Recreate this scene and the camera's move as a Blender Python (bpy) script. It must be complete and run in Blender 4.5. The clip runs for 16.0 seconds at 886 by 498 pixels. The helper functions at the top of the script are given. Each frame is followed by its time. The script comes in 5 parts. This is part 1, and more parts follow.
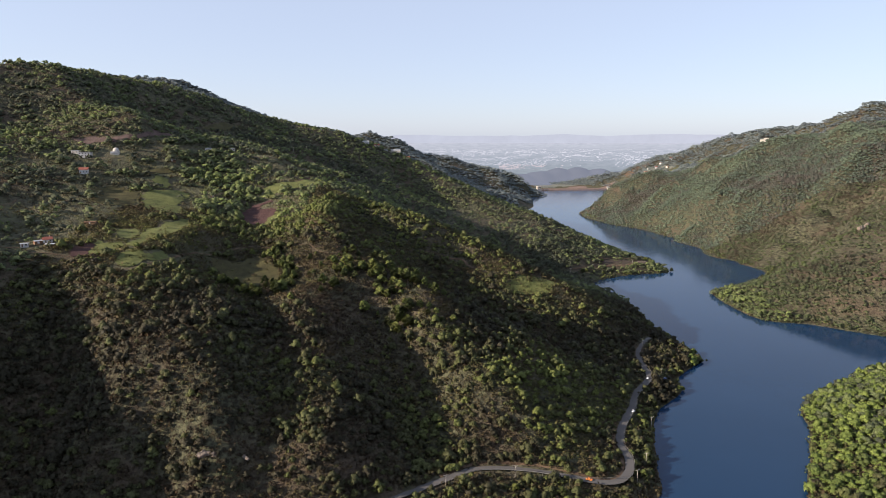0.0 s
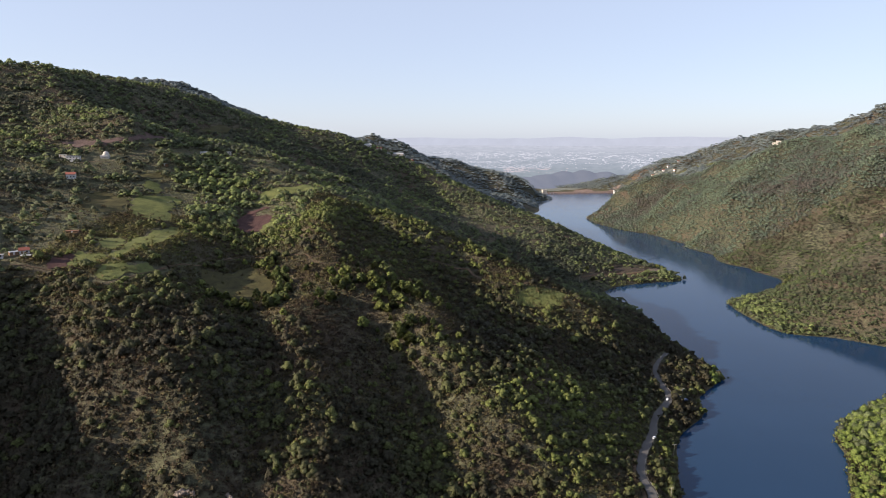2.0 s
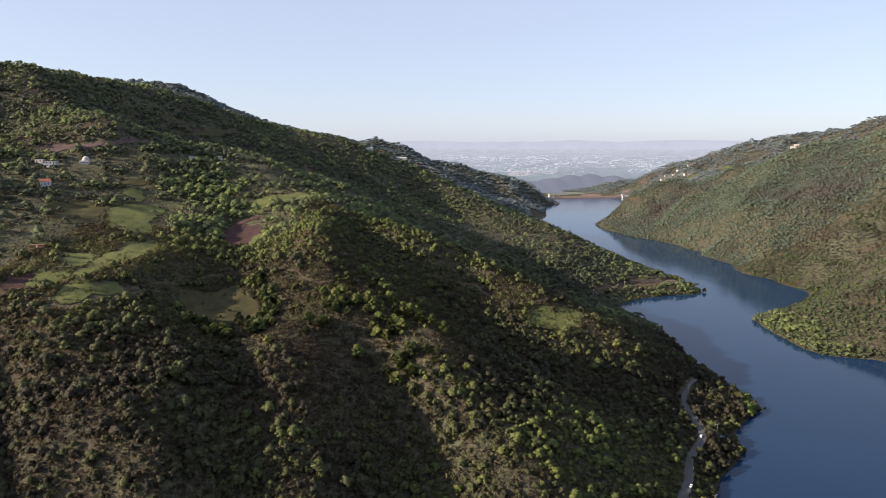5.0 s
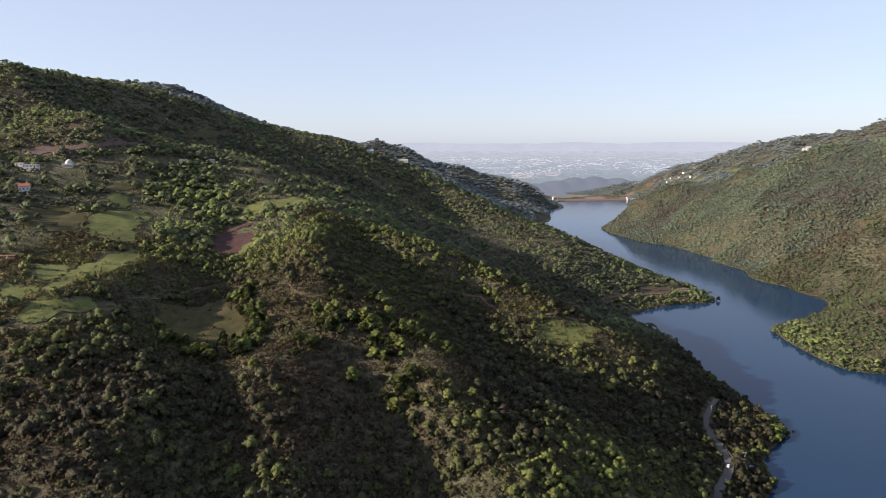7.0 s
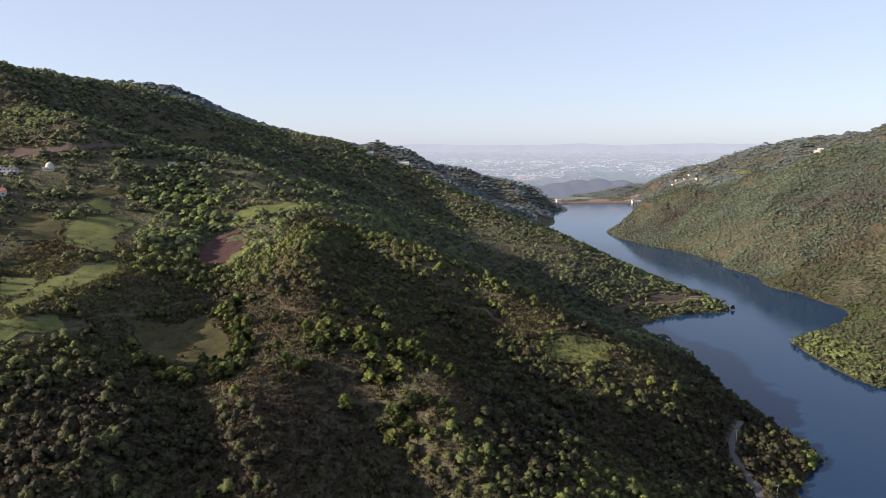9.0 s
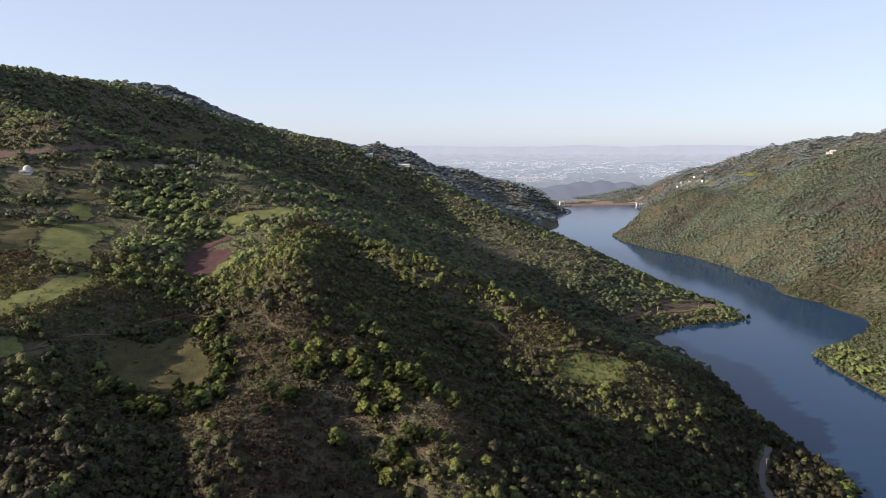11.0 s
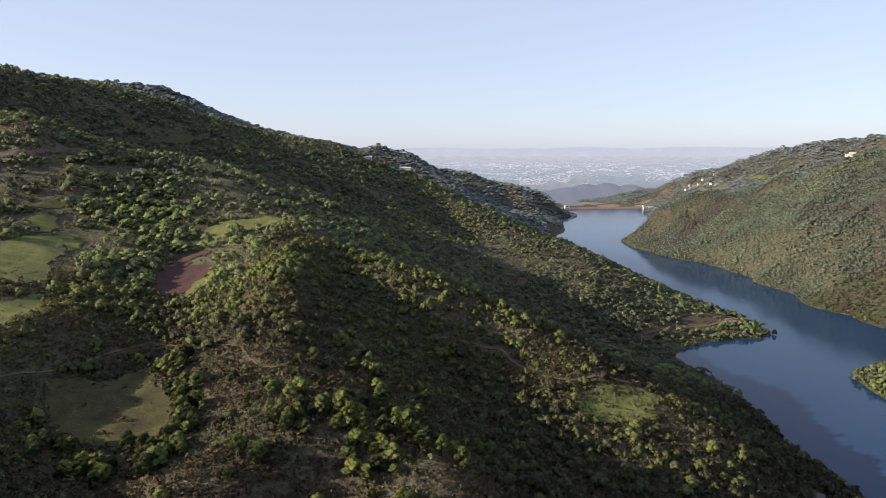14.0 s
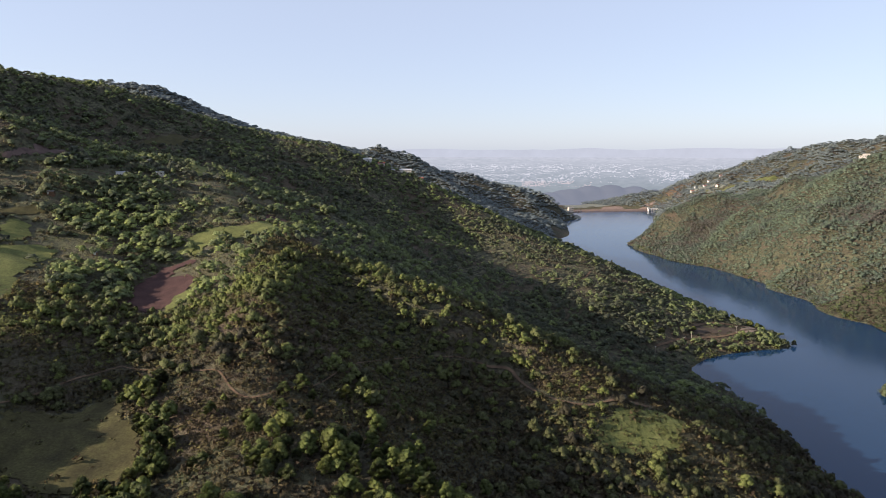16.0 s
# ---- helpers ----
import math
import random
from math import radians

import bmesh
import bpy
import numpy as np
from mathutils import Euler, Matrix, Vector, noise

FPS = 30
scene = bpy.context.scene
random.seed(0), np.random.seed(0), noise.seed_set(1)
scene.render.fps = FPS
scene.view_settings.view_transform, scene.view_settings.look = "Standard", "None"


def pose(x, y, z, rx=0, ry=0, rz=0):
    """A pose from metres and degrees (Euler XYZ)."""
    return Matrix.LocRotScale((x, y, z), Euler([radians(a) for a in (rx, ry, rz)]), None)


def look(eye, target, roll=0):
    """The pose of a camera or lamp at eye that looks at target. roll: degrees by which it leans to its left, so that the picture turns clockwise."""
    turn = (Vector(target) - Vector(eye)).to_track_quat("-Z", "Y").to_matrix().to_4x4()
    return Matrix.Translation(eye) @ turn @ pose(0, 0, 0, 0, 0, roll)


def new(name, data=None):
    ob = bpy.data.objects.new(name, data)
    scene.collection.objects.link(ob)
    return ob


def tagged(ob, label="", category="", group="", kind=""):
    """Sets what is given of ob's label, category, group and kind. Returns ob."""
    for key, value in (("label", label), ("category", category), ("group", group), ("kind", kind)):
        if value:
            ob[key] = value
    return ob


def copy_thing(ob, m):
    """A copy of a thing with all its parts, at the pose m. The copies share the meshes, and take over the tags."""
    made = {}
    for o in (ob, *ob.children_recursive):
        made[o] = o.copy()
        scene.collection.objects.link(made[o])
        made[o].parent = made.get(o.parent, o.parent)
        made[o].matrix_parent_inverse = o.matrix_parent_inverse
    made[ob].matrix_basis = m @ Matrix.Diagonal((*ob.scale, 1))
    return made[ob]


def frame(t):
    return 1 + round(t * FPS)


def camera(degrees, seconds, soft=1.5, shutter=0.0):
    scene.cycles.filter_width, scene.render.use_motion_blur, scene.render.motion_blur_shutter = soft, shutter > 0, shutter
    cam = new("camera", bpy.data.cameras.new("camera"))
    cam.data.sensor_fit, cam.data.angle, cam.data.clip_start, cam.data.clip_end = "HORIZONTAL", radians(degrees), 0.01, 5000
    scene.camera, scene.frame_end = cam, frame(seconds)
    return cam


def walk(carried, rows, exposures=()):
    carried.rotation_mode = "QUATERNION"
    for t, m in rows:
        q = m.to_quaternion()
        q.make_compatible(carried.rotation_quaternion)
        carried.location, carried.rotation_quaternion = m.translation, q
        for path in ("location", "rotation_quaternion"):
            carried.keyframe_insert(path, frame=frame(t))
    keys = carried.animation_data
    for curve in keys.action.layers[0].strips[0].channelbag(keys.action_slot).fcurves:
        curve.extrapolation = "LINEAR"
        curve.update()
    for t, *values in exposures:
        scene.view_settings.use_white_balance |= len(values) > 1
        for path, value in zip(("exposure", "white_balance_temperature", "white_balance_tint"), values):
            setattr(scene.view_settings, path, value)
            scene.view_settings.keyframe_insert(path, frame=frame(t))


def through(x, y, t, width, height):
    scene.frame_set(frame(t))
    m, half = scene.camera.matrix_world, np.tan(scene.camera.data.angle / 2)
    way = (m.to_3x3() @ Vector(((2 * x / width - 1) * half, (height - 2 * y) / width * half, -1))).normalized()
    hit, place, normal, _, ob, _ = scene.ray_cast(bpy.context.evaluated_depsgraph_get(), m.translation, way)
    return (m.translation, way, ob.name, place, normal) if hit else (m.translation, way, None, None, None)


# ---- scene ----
cam = camera(69.4, 16.0, soft=0.6)
# seconds, eye, tilt, heading
FLIGHT = [
    (0.0, (-0.55, 1.15, 236.23), 80.094, -2.027),
    (2.0, (0.03, 41.88, 237.03), 80.315, -1.688),
    (4.0, (0.42, 83.41, 237.78), 80.504, -1.426),
    (6.0, (0.63, 125.48, 238.49), 80.667, -1.225),
    (8.0, (0.65, 167.85, 239.16), 80.809, -1.070),
    (10.0, (0.48, 210.25, 239.77), 80.933, -0.947),
    (12.0, (0.13, 252.45, 240.35), 81.046, -0.839),
    (14.0, (-0.40, 294.17, 240.87), 81.153, -0.733),
    (16.0, (-1.12, 335.17, 241.35), 81.257, -0.613),
]
walk(cam, [(t, pose(*eye, tilt, 0.0, turn)) for t, eye, tilt, turn in FLIGHT],
     exposures=[(0.0, 1.55, 6250.0, 16.5), (16.0, 1.55, 6250.0, 16.5)])

# ---- daylight: a low evening sun over the western ridge, clear hazy sky ----
SUN_ELEVATION, SUN_WEST = 21.0, 105.0      # degrees up; degrees from the view's north towards the west
world = bpy.data.worlds.new("sky")
scene.world = world
world.use_nodes = True
wn, wl = world.node_tree.nodes, world.node_tree.links
wn.clear()
sky = wn.new("ShaderNodeTexSky")
sky.sky_type = "NISHITA"
sky.sun_disc = False
sky.sun_elevation, sky.sun_rotation = radians(SUN_ELEVATION), radians(-SUN_WEST)
sky.altitude, sky.air_density, sky.dust_density, sky.ozone_density = 1500.0, 1.0, 2.5, 1.5
sky_bg = wn.new("ShaderNodeBackground")
sky_bg.inputs["Strength"].default_value = 0.065
sky_out = wn.new("ShaderNodeOutputWorld")
veil = wn.new("ShaderNodeMix")                 # moisture in the air pales the whole sky
veil.data_type = "RGBA"
veil.inputs[0].default_value = 0.65
veil.inputs[7].default_value = (3.62, 4.00, 4.56, 1.0)
wl.new(sky.outputs[0], veil.inputs[6])
wl.new(veil.outputs[2], sky_bg.inputs["Color"])
wl.new(sky_bg.outputs[0], sky_out.inputs["Surface"])

sun_data = bpy.data.lights.new("sun", "SUN")
sun_data.energy, sun_data.angle, sun_data.color = 3.7, radians(0.5), (1.0, 0.84, 0.62)
sun = new("sun", sun_data)
el, az = radians(SUN_ELEVATION), radians(SUN_WEST)
sun_way = Vector((-math.sin(az) * math.cos(el), math.cos(az) * math.cos(el), math.sin(el)))
sun.matrix_world = look(sun_way * 1000, (0, 0, 0))

# ---- materials ----
def material(name, rough=0.9, spec=0.2):
    m = bpy.data.materials.new(name)
    m.use_nodes = True
    n, l = m.node_tree.nodes, m.node_tree.links
    b = n["Principled BSDF"]
    b.inputs["Roughness"].default_value = rough
    b.inputs["Specular IOR Level"].default_value = spec
    return m, n, l, b


def noise_node(n, l, scale, detail=4.0, rough=0.55, coords=None):
    """A noise texture in metres: scale is the size of its lumps."""
    t = n.new("ShaderNodeTexNoise")
    t.inputs["Scale"].default_value = 1.0 / scale
    t.inputs["Detail"].default_value = detail
    t.inputs["Roughness"].default_value = rough
    if coords is None:
        coords = n.new("ShaderNodeNewGeometry").outputs["Position"]
    l.new(coords, t.inputs["Vector"])
    return t.outputs["Fac"]


def ramp(n, l, fac, stops):
    r = n.new("ShaderNodeValToRGB")
    while len(r.color_ramp.elements) < len(stops):
        r.color_ramp.elements.new(0.5)
    for e, (at, c) in zip(r.color_ramp.elements, stops):
        e.position, e.color = at, (*c, 1.0)
    l.new(fac, r.inputs["Fac"])
    return r.outputs["Color"]


def mixed(n, l, fac, a, b, kind="MIX"):
    m = n.new("ShaderNodeMix")
    m.data_type, m.blend_type = "RGBA", kind
    for sock, v in ((m.inputs[0], fac), (m.inputs[6], a), (m.inputs[7], b)):
        if isinstance(v, (int, float)):
            sock.default_value = v
        elif isinstance(v, tuple):
            sock.default_value = (*v, 1.0)
        else:
            l.new(v, sock)
    return m.outputs[2]


def relief_bump(n, l, b, height, strength, distance):
    u = n.new("ShaderNodeBump")
    u.inputs["Strength"].default_value, u.inputs["Distance"].default_value = strength, distance
    l.new(height, u.inputs["Height"])
    l.new(u.outputs["Normal"], b.inputs["Normal"])


def simple(name, colour, rough=0.8, metal=0.0, vary=0.25, size=1.5):
    """Paint, plaster, concrete and such: one colour, mottled at two scales."""
    m, n, l, b = material(name, rough, 0.3)
    b.inputs["Metallic"].default_value = metal
    dark = tuple(c * (1 - vary) for c in colour)
    lite = tuple(min(1.0, c * (1 + vary * 0.6)) for c in colour)
    big = ramp(n, l, noise_node(n, l, size * 4), [(0.3, dark), (0.7, lite)])
    small = ramp(n, l, noise_node(n, l, size * 0.3), [(0.3, dark), (0.7, lite)])
    l.new(mixed(n, l, 0.5, big, small), b.inputs["Base Color"])
    return m


def make_ground():
    """Hillside: low scrub, dry grass and red soil in patches."""
    m, n, l, b = material("hillside_scrub", 0.95, 0.1)
    scrub = ramp(n, l, noise_node(n, l, 5.0, 6, 0.65), [(0.40, (0.024, 0.025, 0.018)), (0.5, (0.064, 0.062, 0.041)), (0.60, (0.104, 0.106, 0.064))])
    heath = ramp(n, l, noise_node(n, l, 3.0, 5, 0.65), [(0.3, (0.054, 0.042, 0.032)), (0.7, (0.108, 0.085, 0.060))])
    patch = ramp(n, l, noise_node(n, l, 60.0, 4, 0.6), [(0.46, (0, 0, 0)), (0.66, (1, 1, 1))])
    base = mixed(n, l, patch, scrub, heath)
    grass = ramp(n, l, noise_node(n, l, 2.0, 5, 0.6), [(0.3, (0.044, 0.052, 0.030)), (0.7, (0.078, 0.086, 0.046))])
    gpatch = ramp(n, l, noise_node(n, l, 38.0, 3, 0.6), [(0.60, (0, 0, 0)), (0.74, (1, 1, 1))])
    base = mixed(n, l, gpatch, base, grass)
    turf = ramp(n, l, noise_node(n, l, 7.0, 6, 0.7), [(0.3, (0.066, 0.054, 0.048)), (0.5, (0.092, 0.094, 0.058)), (0.7, (0.124, 0.130, 0.066))])
    grazed = n.new("ShaderNodeAttribute")
    grazed.attribute_name = "grazed"
    base = mixed(n, l, grazed.outputs["Fac"], base, turf)
    l.new(base, b.inputs["Base Color"])
    relief_bump(n, l, b, noise_node(n, l, 2.5, 6, 0.7), 1.0, 2.2)
    return m


def thin_leaves(n, l, b, grain, through=0.30):
    """Leaf sprays break up the crown's light; thin leaves let some of it through."""
    soft = n.new("ShaderNodeAttribute")
    soft.attribute_name = "bend"
    rough = n.new("ShaderNodeBump")
    rough.inputs["Strength"].default_value, rough.inputs["Distance"].default_value = 1.0, grain * 0.8
    l.new(noise_node(n, l, grain, 3, 0.65), rough.inputs["Height"])
    l.new(soft.outputs["Vector"], rough.inputs["Normal"])
    l.new(rough.outputs["Normal"], b.inputs["Normal"])
    glow = n.new("ShaderNodeBsdfTranslucent")
    l.new(b.inputs["Base Color"].links[0].from_socket, glow.inputs["Color"])
    both = n.new("ShaderNodeMixShader")
    both.inputs[0].default_value = through
    l.new(b.outputs[0], both.inputs[1])
    l.new(glow.outputs[0], both.inputs[2])
    l.new(both.outputs[0], n["Material Output"].inputs["Surface"])


def make_leaf(name, low, mid, high, wax=0.4, grain=0.5):
    """Foliage: each plant has its own tint, the leaves a finer mottling, its darks painted as shaded gaps; thin leaves
    let some light through.
    """
    m, n, l, b = material(name, 0.6, wax)
    at = n.new("ShaderNodeAttribute")
    at.attribute_name = "tint"
    base = ramp(n, l, at.outputs["Fac"], [(0.0, low), (0.5, mid), (1.0, high)])
    fine = ramp(n, l, noise_node(n, l, grain * 1.3, 4, 0.7), [(0.36, (0.30, 0.30, 0.32)), (0.64, (1.45, 1.43, 1.33))])
    l.new(mixed(n, l, 1.0, base, fine, "MULTIPLY"), b.inputs["Base Color"])
    thin_leaves(n, l, b, grain)
    return m


def make_water():
    m, n, l, b = material("lake_water", 0.08, 0.22)
    b.inputs["IOR"].default_value = 1.33
    deep = ramp(n, l, noise_node(n, l, 180.0, 3), [(0.3, (0.008, 0.027, 0.064)), (0.7, (0.011, 0.033, 0.076))])
    l.new(deep, b.inputs["Base Color"])
    relief_bump(n, l, b, noise_node(n, l, 2.2, 4, 0.6), 0.35, 0.12)
    return m


GROUND = make_ground()
LEAF = make_leaf("broadleaf_foliage", (0.045, 0.042, 0.026), (0.094, 0.107, 0.042), (0.146, 0.175, 0.050), 0.2)
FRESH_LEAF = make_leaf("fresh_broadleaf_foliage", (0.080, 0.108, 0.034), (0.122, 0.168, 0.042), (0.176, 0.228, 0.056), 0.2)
HEATH = make_leaf("scrub_foliage", (0.058, 0.044, 0.031), (0.107, 0.092, 0.047), (0.124, 0.138, 0.050), 0.1, 0.4)
# lighter than the near leaves: haze over the western hill is in the colour
HILL_LEAF = make_leaf("hill_woodland_foliage", (0.076, 0.086, 0.062), (0.130, 0.158, 0.078), (0.190, 0.236, 0.086), 0.12, 0.8)
SHORE_LEAF = make_leaf("headland_foliage", (0.088, 0.069, 0.054), (0.084, 0.106, 0.060), (0.110, 0.142, 0.060), 0.12, 0.8)
# slope and distant foliage: air haze painted in as paler, bluer leaf colours
HAZED_FAR_LEAF = make_leaf("hazed_slope_foliage", (0.108, 0.098, 0.088), (0.100, 0.134, 0.106), (0.142, 0.180, 0.126), 0.12, 1.2)
HAZED_DIST_LEAF = make_leaf("hazed_distant_foliage", (0.126, 0.146, 0.158), (0.146, 0.176, 0.186), (0.174, 0.204, 0.202), 0.1, 3.0)
BARK = simple("bark", (0.10, 0.075, 0.05), 0.9, 0.0, 0.4, 0.4)
WATER = make_water()
ASPHALT = simple("asphalt", (0.078, 0.075, 0.074), 0.9, 0.0, 0.2, 2.0)

# ---- relief: crest, gully and shore lines (x, y, height), the slopes hang between them ----
RELIEF = []
RELIEF.append([(-120, 318, 14), (-60, 345, 12), (-7, 380, 11), (14, 394, 11), (39, 407, 11), (78, 403, 11), (122, 389, 10), (139, 399, 10), (147, 420, 10), (148, 444, 10), (160, 475, 10), (179, 509, 10), (190, 535, 10), (216, 573, 10), (222, 605, 10), (226, 637, 10), (240, 665, 10), (258, 690, 9)])  # shore road
RELIEF.append([(-400, 150, 0), (-150, 250, 0), (-60, 300, 0), (40, 345, 0), (120, 362, 0), (158, 392, 0), (164, 425, 0), (188, 487, 0), (196, 515, 0), (228, 553, 0), (250, 566, 0), (252, 600, 0), (285, 634, 0), (310, 648, 0), (306, 689, 0)])  # left shore near
RELIEF.append([(306, 689, 0), (289, 775, 0), (304, 872, 0), (298, 956, 0), (274, 1016, 0), (320, 1062, 0), (382, 1082, 0), (448, 1094, 0)])  # left shore mid
RELIEF.append([(448, 1094, 0), (455, 1150, 0), (442, 1205, 0), (415, 1280, 0), (395, 1400, 0), (370, 1600, 0), (320, 1800, 0), (290, 2000, 0), (385, 2157, 0), (420, 2400, 0), (437, 2578, 0), (532, 2884, 0)])  # left shore far
RELIEF.append([(-250, -500, 0), (60, -100, 0), (180, 180, 0), (230, 330, 0), (257, 394, 0), (315, 472, 0), (329, 517, 0), (412, 584, 0), (486, 624, 0), (640, 660, 0), (700, 680, 0), (640, 710, 0), (557, 720, 0), (505, 785, 0), (438, 794, 0), (440, 858, 0), (446, 952, 0)])  # right shore near
RELIEF.append([(452, 956, 0), (560, 1018, 0), (630, 1100, 0), (592, 1242, 0), (600, 1397, 0), (592, 1546, 0), (575, 1640, 0), (515, 1735, 0), (497, 1928, 0), (496, 1980, 0), (640, 2180, 0), (685, 2346, 0), (805, 2658, 0), (904, 2935, 0)])  # right shore far
RELIEF.append([(-100, -200, -20), (120, 150, -20), (200, 350, -15), (240, 480, -20), (340, 640, -25), (370, 800, -30), (370, 1000, -30), (500, 1100, -30), (490, 1400, -30), (430, 1700, -30), (390, 1950, -30), (500, 2200, -30), (600, 2600, -30), (700, 2850, -25)])  # lake bed
RELIEF.append([(500, 670, -10), (600, 690, -8)])  # bay bed
RELIEF.append([(-2000, 300, 430), (-1300, 700, 420), (-900, 950, 346), (-637, 1146, 357), (-760, 1500, 352), (-850, 1720, 372), (-815, 1960, 420), (-770, 2080, 418), (-720, 2250, 370), (-640, 2420, 300)])  # main crest
RELIEF.append([(-815, 1960, 420), (-1000, 2300, 415), (-1300, 2600, 400)])  # far peak
RELIEF.append([(-900, 650, 250), (-640, 900, 250), (-553, 970, 246)])  # main flank
RELIEF.append([(-470, 925, 232), (-444, 919, 226)])  # flank b
RELIEF.append([(-520, 760, 196), (-460, 793, 192), (-409, 804, 178), (-412, 893, 212), (-386, 960, 230)])  # village shelf
RELIEF.append([(-240, 1010, 205), (-235, 900, 180), (-225, 839, 143), (-195, 770, 138), (-170, 690, 122), (-165, 620, 108), (-155, 560, 98), (-124, 515, 80), (-113, 465, 61), (-105, 412, 47), (-100, 385, 27), (-96, 355, 13), (-92, 325, 5)])  # gully one
RELIEF.append([(-162, 535, 105), (-150, 500, 107), (-146, 470, 107), (-145, 440, 101), (-140, 415, 88), (-130, 397, 68), (-122, 372, 40), (-118, 340, 9)])  # rib b
RELIEF.append([(-198, 520, 117), (-185, 480, 111), (-172, 440, 101), (-165, 418, 88)])  # spur top
RELIEF.append([(-175, 398, 60), (-169, 385, 36), (-168, 350, 9)])  # gully ab
RELIEF.append([(-358, 834, 182), (-292, 756, 157), (-285, 700, 152), (-237, 640, 146), (-210, 676, 141), (-237, 599, 140), (-253, 533, 134), (-225, 470, 110), (-202, 429, 93), (-195, 400, 70), (-190, 360, 32)])  # field spur
RELIEF.append([(-450, 720, 178), (-390, 640, 152), (-330, 562, 143), (-310, 500, 108), (-278, 440, 58), (-252, 385, 24), (-230, 320, 6)])  # west gully
RELIEF.append([(-700, 760, 240), (-520, 640, 195), (-430, 560, 172), (-395, 495, 160), (-368, 430, 150), (-345, 360, 128), (-335, 300, 95), (-330, 240, 50)])  # west spur
RELIEF.append([(-314, 1176, 224), (-280, 1110, 220), (-240, 1040, 210), (-191, 954, 184), (-131, 896, 172), (-118, 850, 162), (-118, 757, 162), (-95, 690, 140), (-87, 620, 118), (-60, 590, 110), (-20, 592, 111), (0, 568, 104), (45, 545, 70), (83, 552, 66), (140, 540, 35), (185, 520, 8)])  # spur a
RELIEF.append([(-60, 590, 110), (-95, 540, 106), (-100, 500, 98), (-88, 470, 84), (-74, 432, 65), (-63, 404, 54), (-56, 370, 28), (-50, 340, 8)])  # face spur one
RELIEF.append([(-32, 545, 74), (-12, 490, 35), (2, 440, 12), (8, 408, 10)])  # face gully one
RELIEF.append([(0, 568, 104), (30, 500, 62), (60, 460, 48), (90, 430, 22), (115, 400, 9)])  # face spur two
RELIEF.append([(120, 545, 40), (130, 490, 22), (145, 450, 8)])  # face gully two
RELIEF.append([(-118, 850, 162), (-52, 825, 149), (8, 800, 142), (60, 790, 117), (101, 793, 95), (130, 735, 80), (160, 713, 72), (205, 690, 45), (255, 668, 16)])  # spur b
RELIEF.append([(20, 775, 88), (52, 770, 82), (90, 740, 84), (117, 722, 82)])  # path slope
RELIEF.append([(-75, 800, 128), (-30, 730, 106), (15, 690, 78), (70, 645, 58), (130, 600, 35), (205, 575, 8)])  # gully two
RELIEF.append([(-150, 1080, 180), (-70, 1000, 145), (10, 960, 92), (100, 945, 48), (200, 985, 18), (274, 1016, 0)])  # gully three
RELIEF.append([(-73, 1553, 209), (0, 1525, 172), (73, 1498, 136), (132, 1424, 110), (230, 1330, 80), (288, 1257, 55), (338, 1203, 28), (400, 1130, 12)])  # ridge b
RELIEF.append([(-73, 1553, 209), (-20, 1430, 125), (28, 1374, 90), (121, 1274, 70), (174, 1191, 70), (225, 1132, 50), (262, 1060, 20)])  # ridge b face
RELIEF.append([(-130, 1400, 180), (-60, 1250, 120), (60, 1120, 70), (150, 1050, 32), (200, 985, 18)])  # gully b
RELIEF.append([(-100, 2000, 150), (100, 1900, 90), (320, 1800, 0)])  # hollow far
RELIEF.append([(501, 1974, 0), (560, 2000, 45), (650, 2010, 105), (730, 1960, 124), (830, 1880, 150), (890, 1820, 182), (952, 1765, 228), (1010, 1720, 244), (1075, 1680, 248), (1250, 1560, 268), (1600, 1300, 330)])  # r1 crest
RELIEF.append([(594, 1837, 50), (699, 1834, 105), (829, 1870, 138)])  # r1 face
RELIEF.append([(600, 1428, 0), (640, 1440, 50), (695, 1490, 93), (759, 1458, 126), (911, 1372, 168), (1100, 1400, 215)])  # r1 low
RELIEF.append([(446, 952, 0), (500, 890, 28), (620, 900, 72), (702, 993, 84), (800, 1050, 120), (950, 1150, 180), (1200, 1300, 260)])  # r3 crest
RELIEF.append([(622, 1103, 0), (724, 1148, 24), (800, 1210, 75), (870, 1270, 120), (1050, 1390, 195)])  # r3 gully
RELIEF.append([(474, 805, 6), (552, 816, 46), (700, 800, 70), (900, 850, 130)])  # r3 face
RELIEF.append([(329, 517, 0), (370, 520, 14), (430, 510, 26), (560, 520, 60), (900, 500, 150), (1500, 600, 300)])  # isle crest
RELIEF.append([(960, 2990, 20), (985, 3076, 84), (1060, 3060, 106), (1230, 3045, 170), (1350, 3040, 210), (1450, 2950, 240), (1620, 2800, 262), (1607, 2533, 298), (1540, 2217, 334), (1700, 1800, 380)])  # r2 crest
RELIEF.append([(801, 2658, 0), (900, 2600, 50), (1000, 2500, 85), (1130, 2350, 120), (1300, 2000, 190)])  # r2 valley
RELIEF.append([(500, 3000, -15), (700, 3060, -30), (900, 3040, -15)])  # dam toe
RELIEF.append([(-637, 1146, 357), (-560, 1264, 346), (-510, 1380, 343), (-430, 1450, 306), (-366, 1460, 283), (-312, 1495, 267), (-212, 1510, 250), (-159, 1500, 233), (-110, 1540, 213), (-73, 1553, 209)])  # near ridge
RELIEF.append([(-640, 2400, 300), (-400, 2560, 262), (-233, 2594, 243), (-120, 2620, 240), (-60, 2640, 214), (-9, 2650, 184), (132, 2697, 137), (254, 2738, 107), (325, 2740, 104), (400, 2680, 70), (478, 2607, 30)])  # north ridge
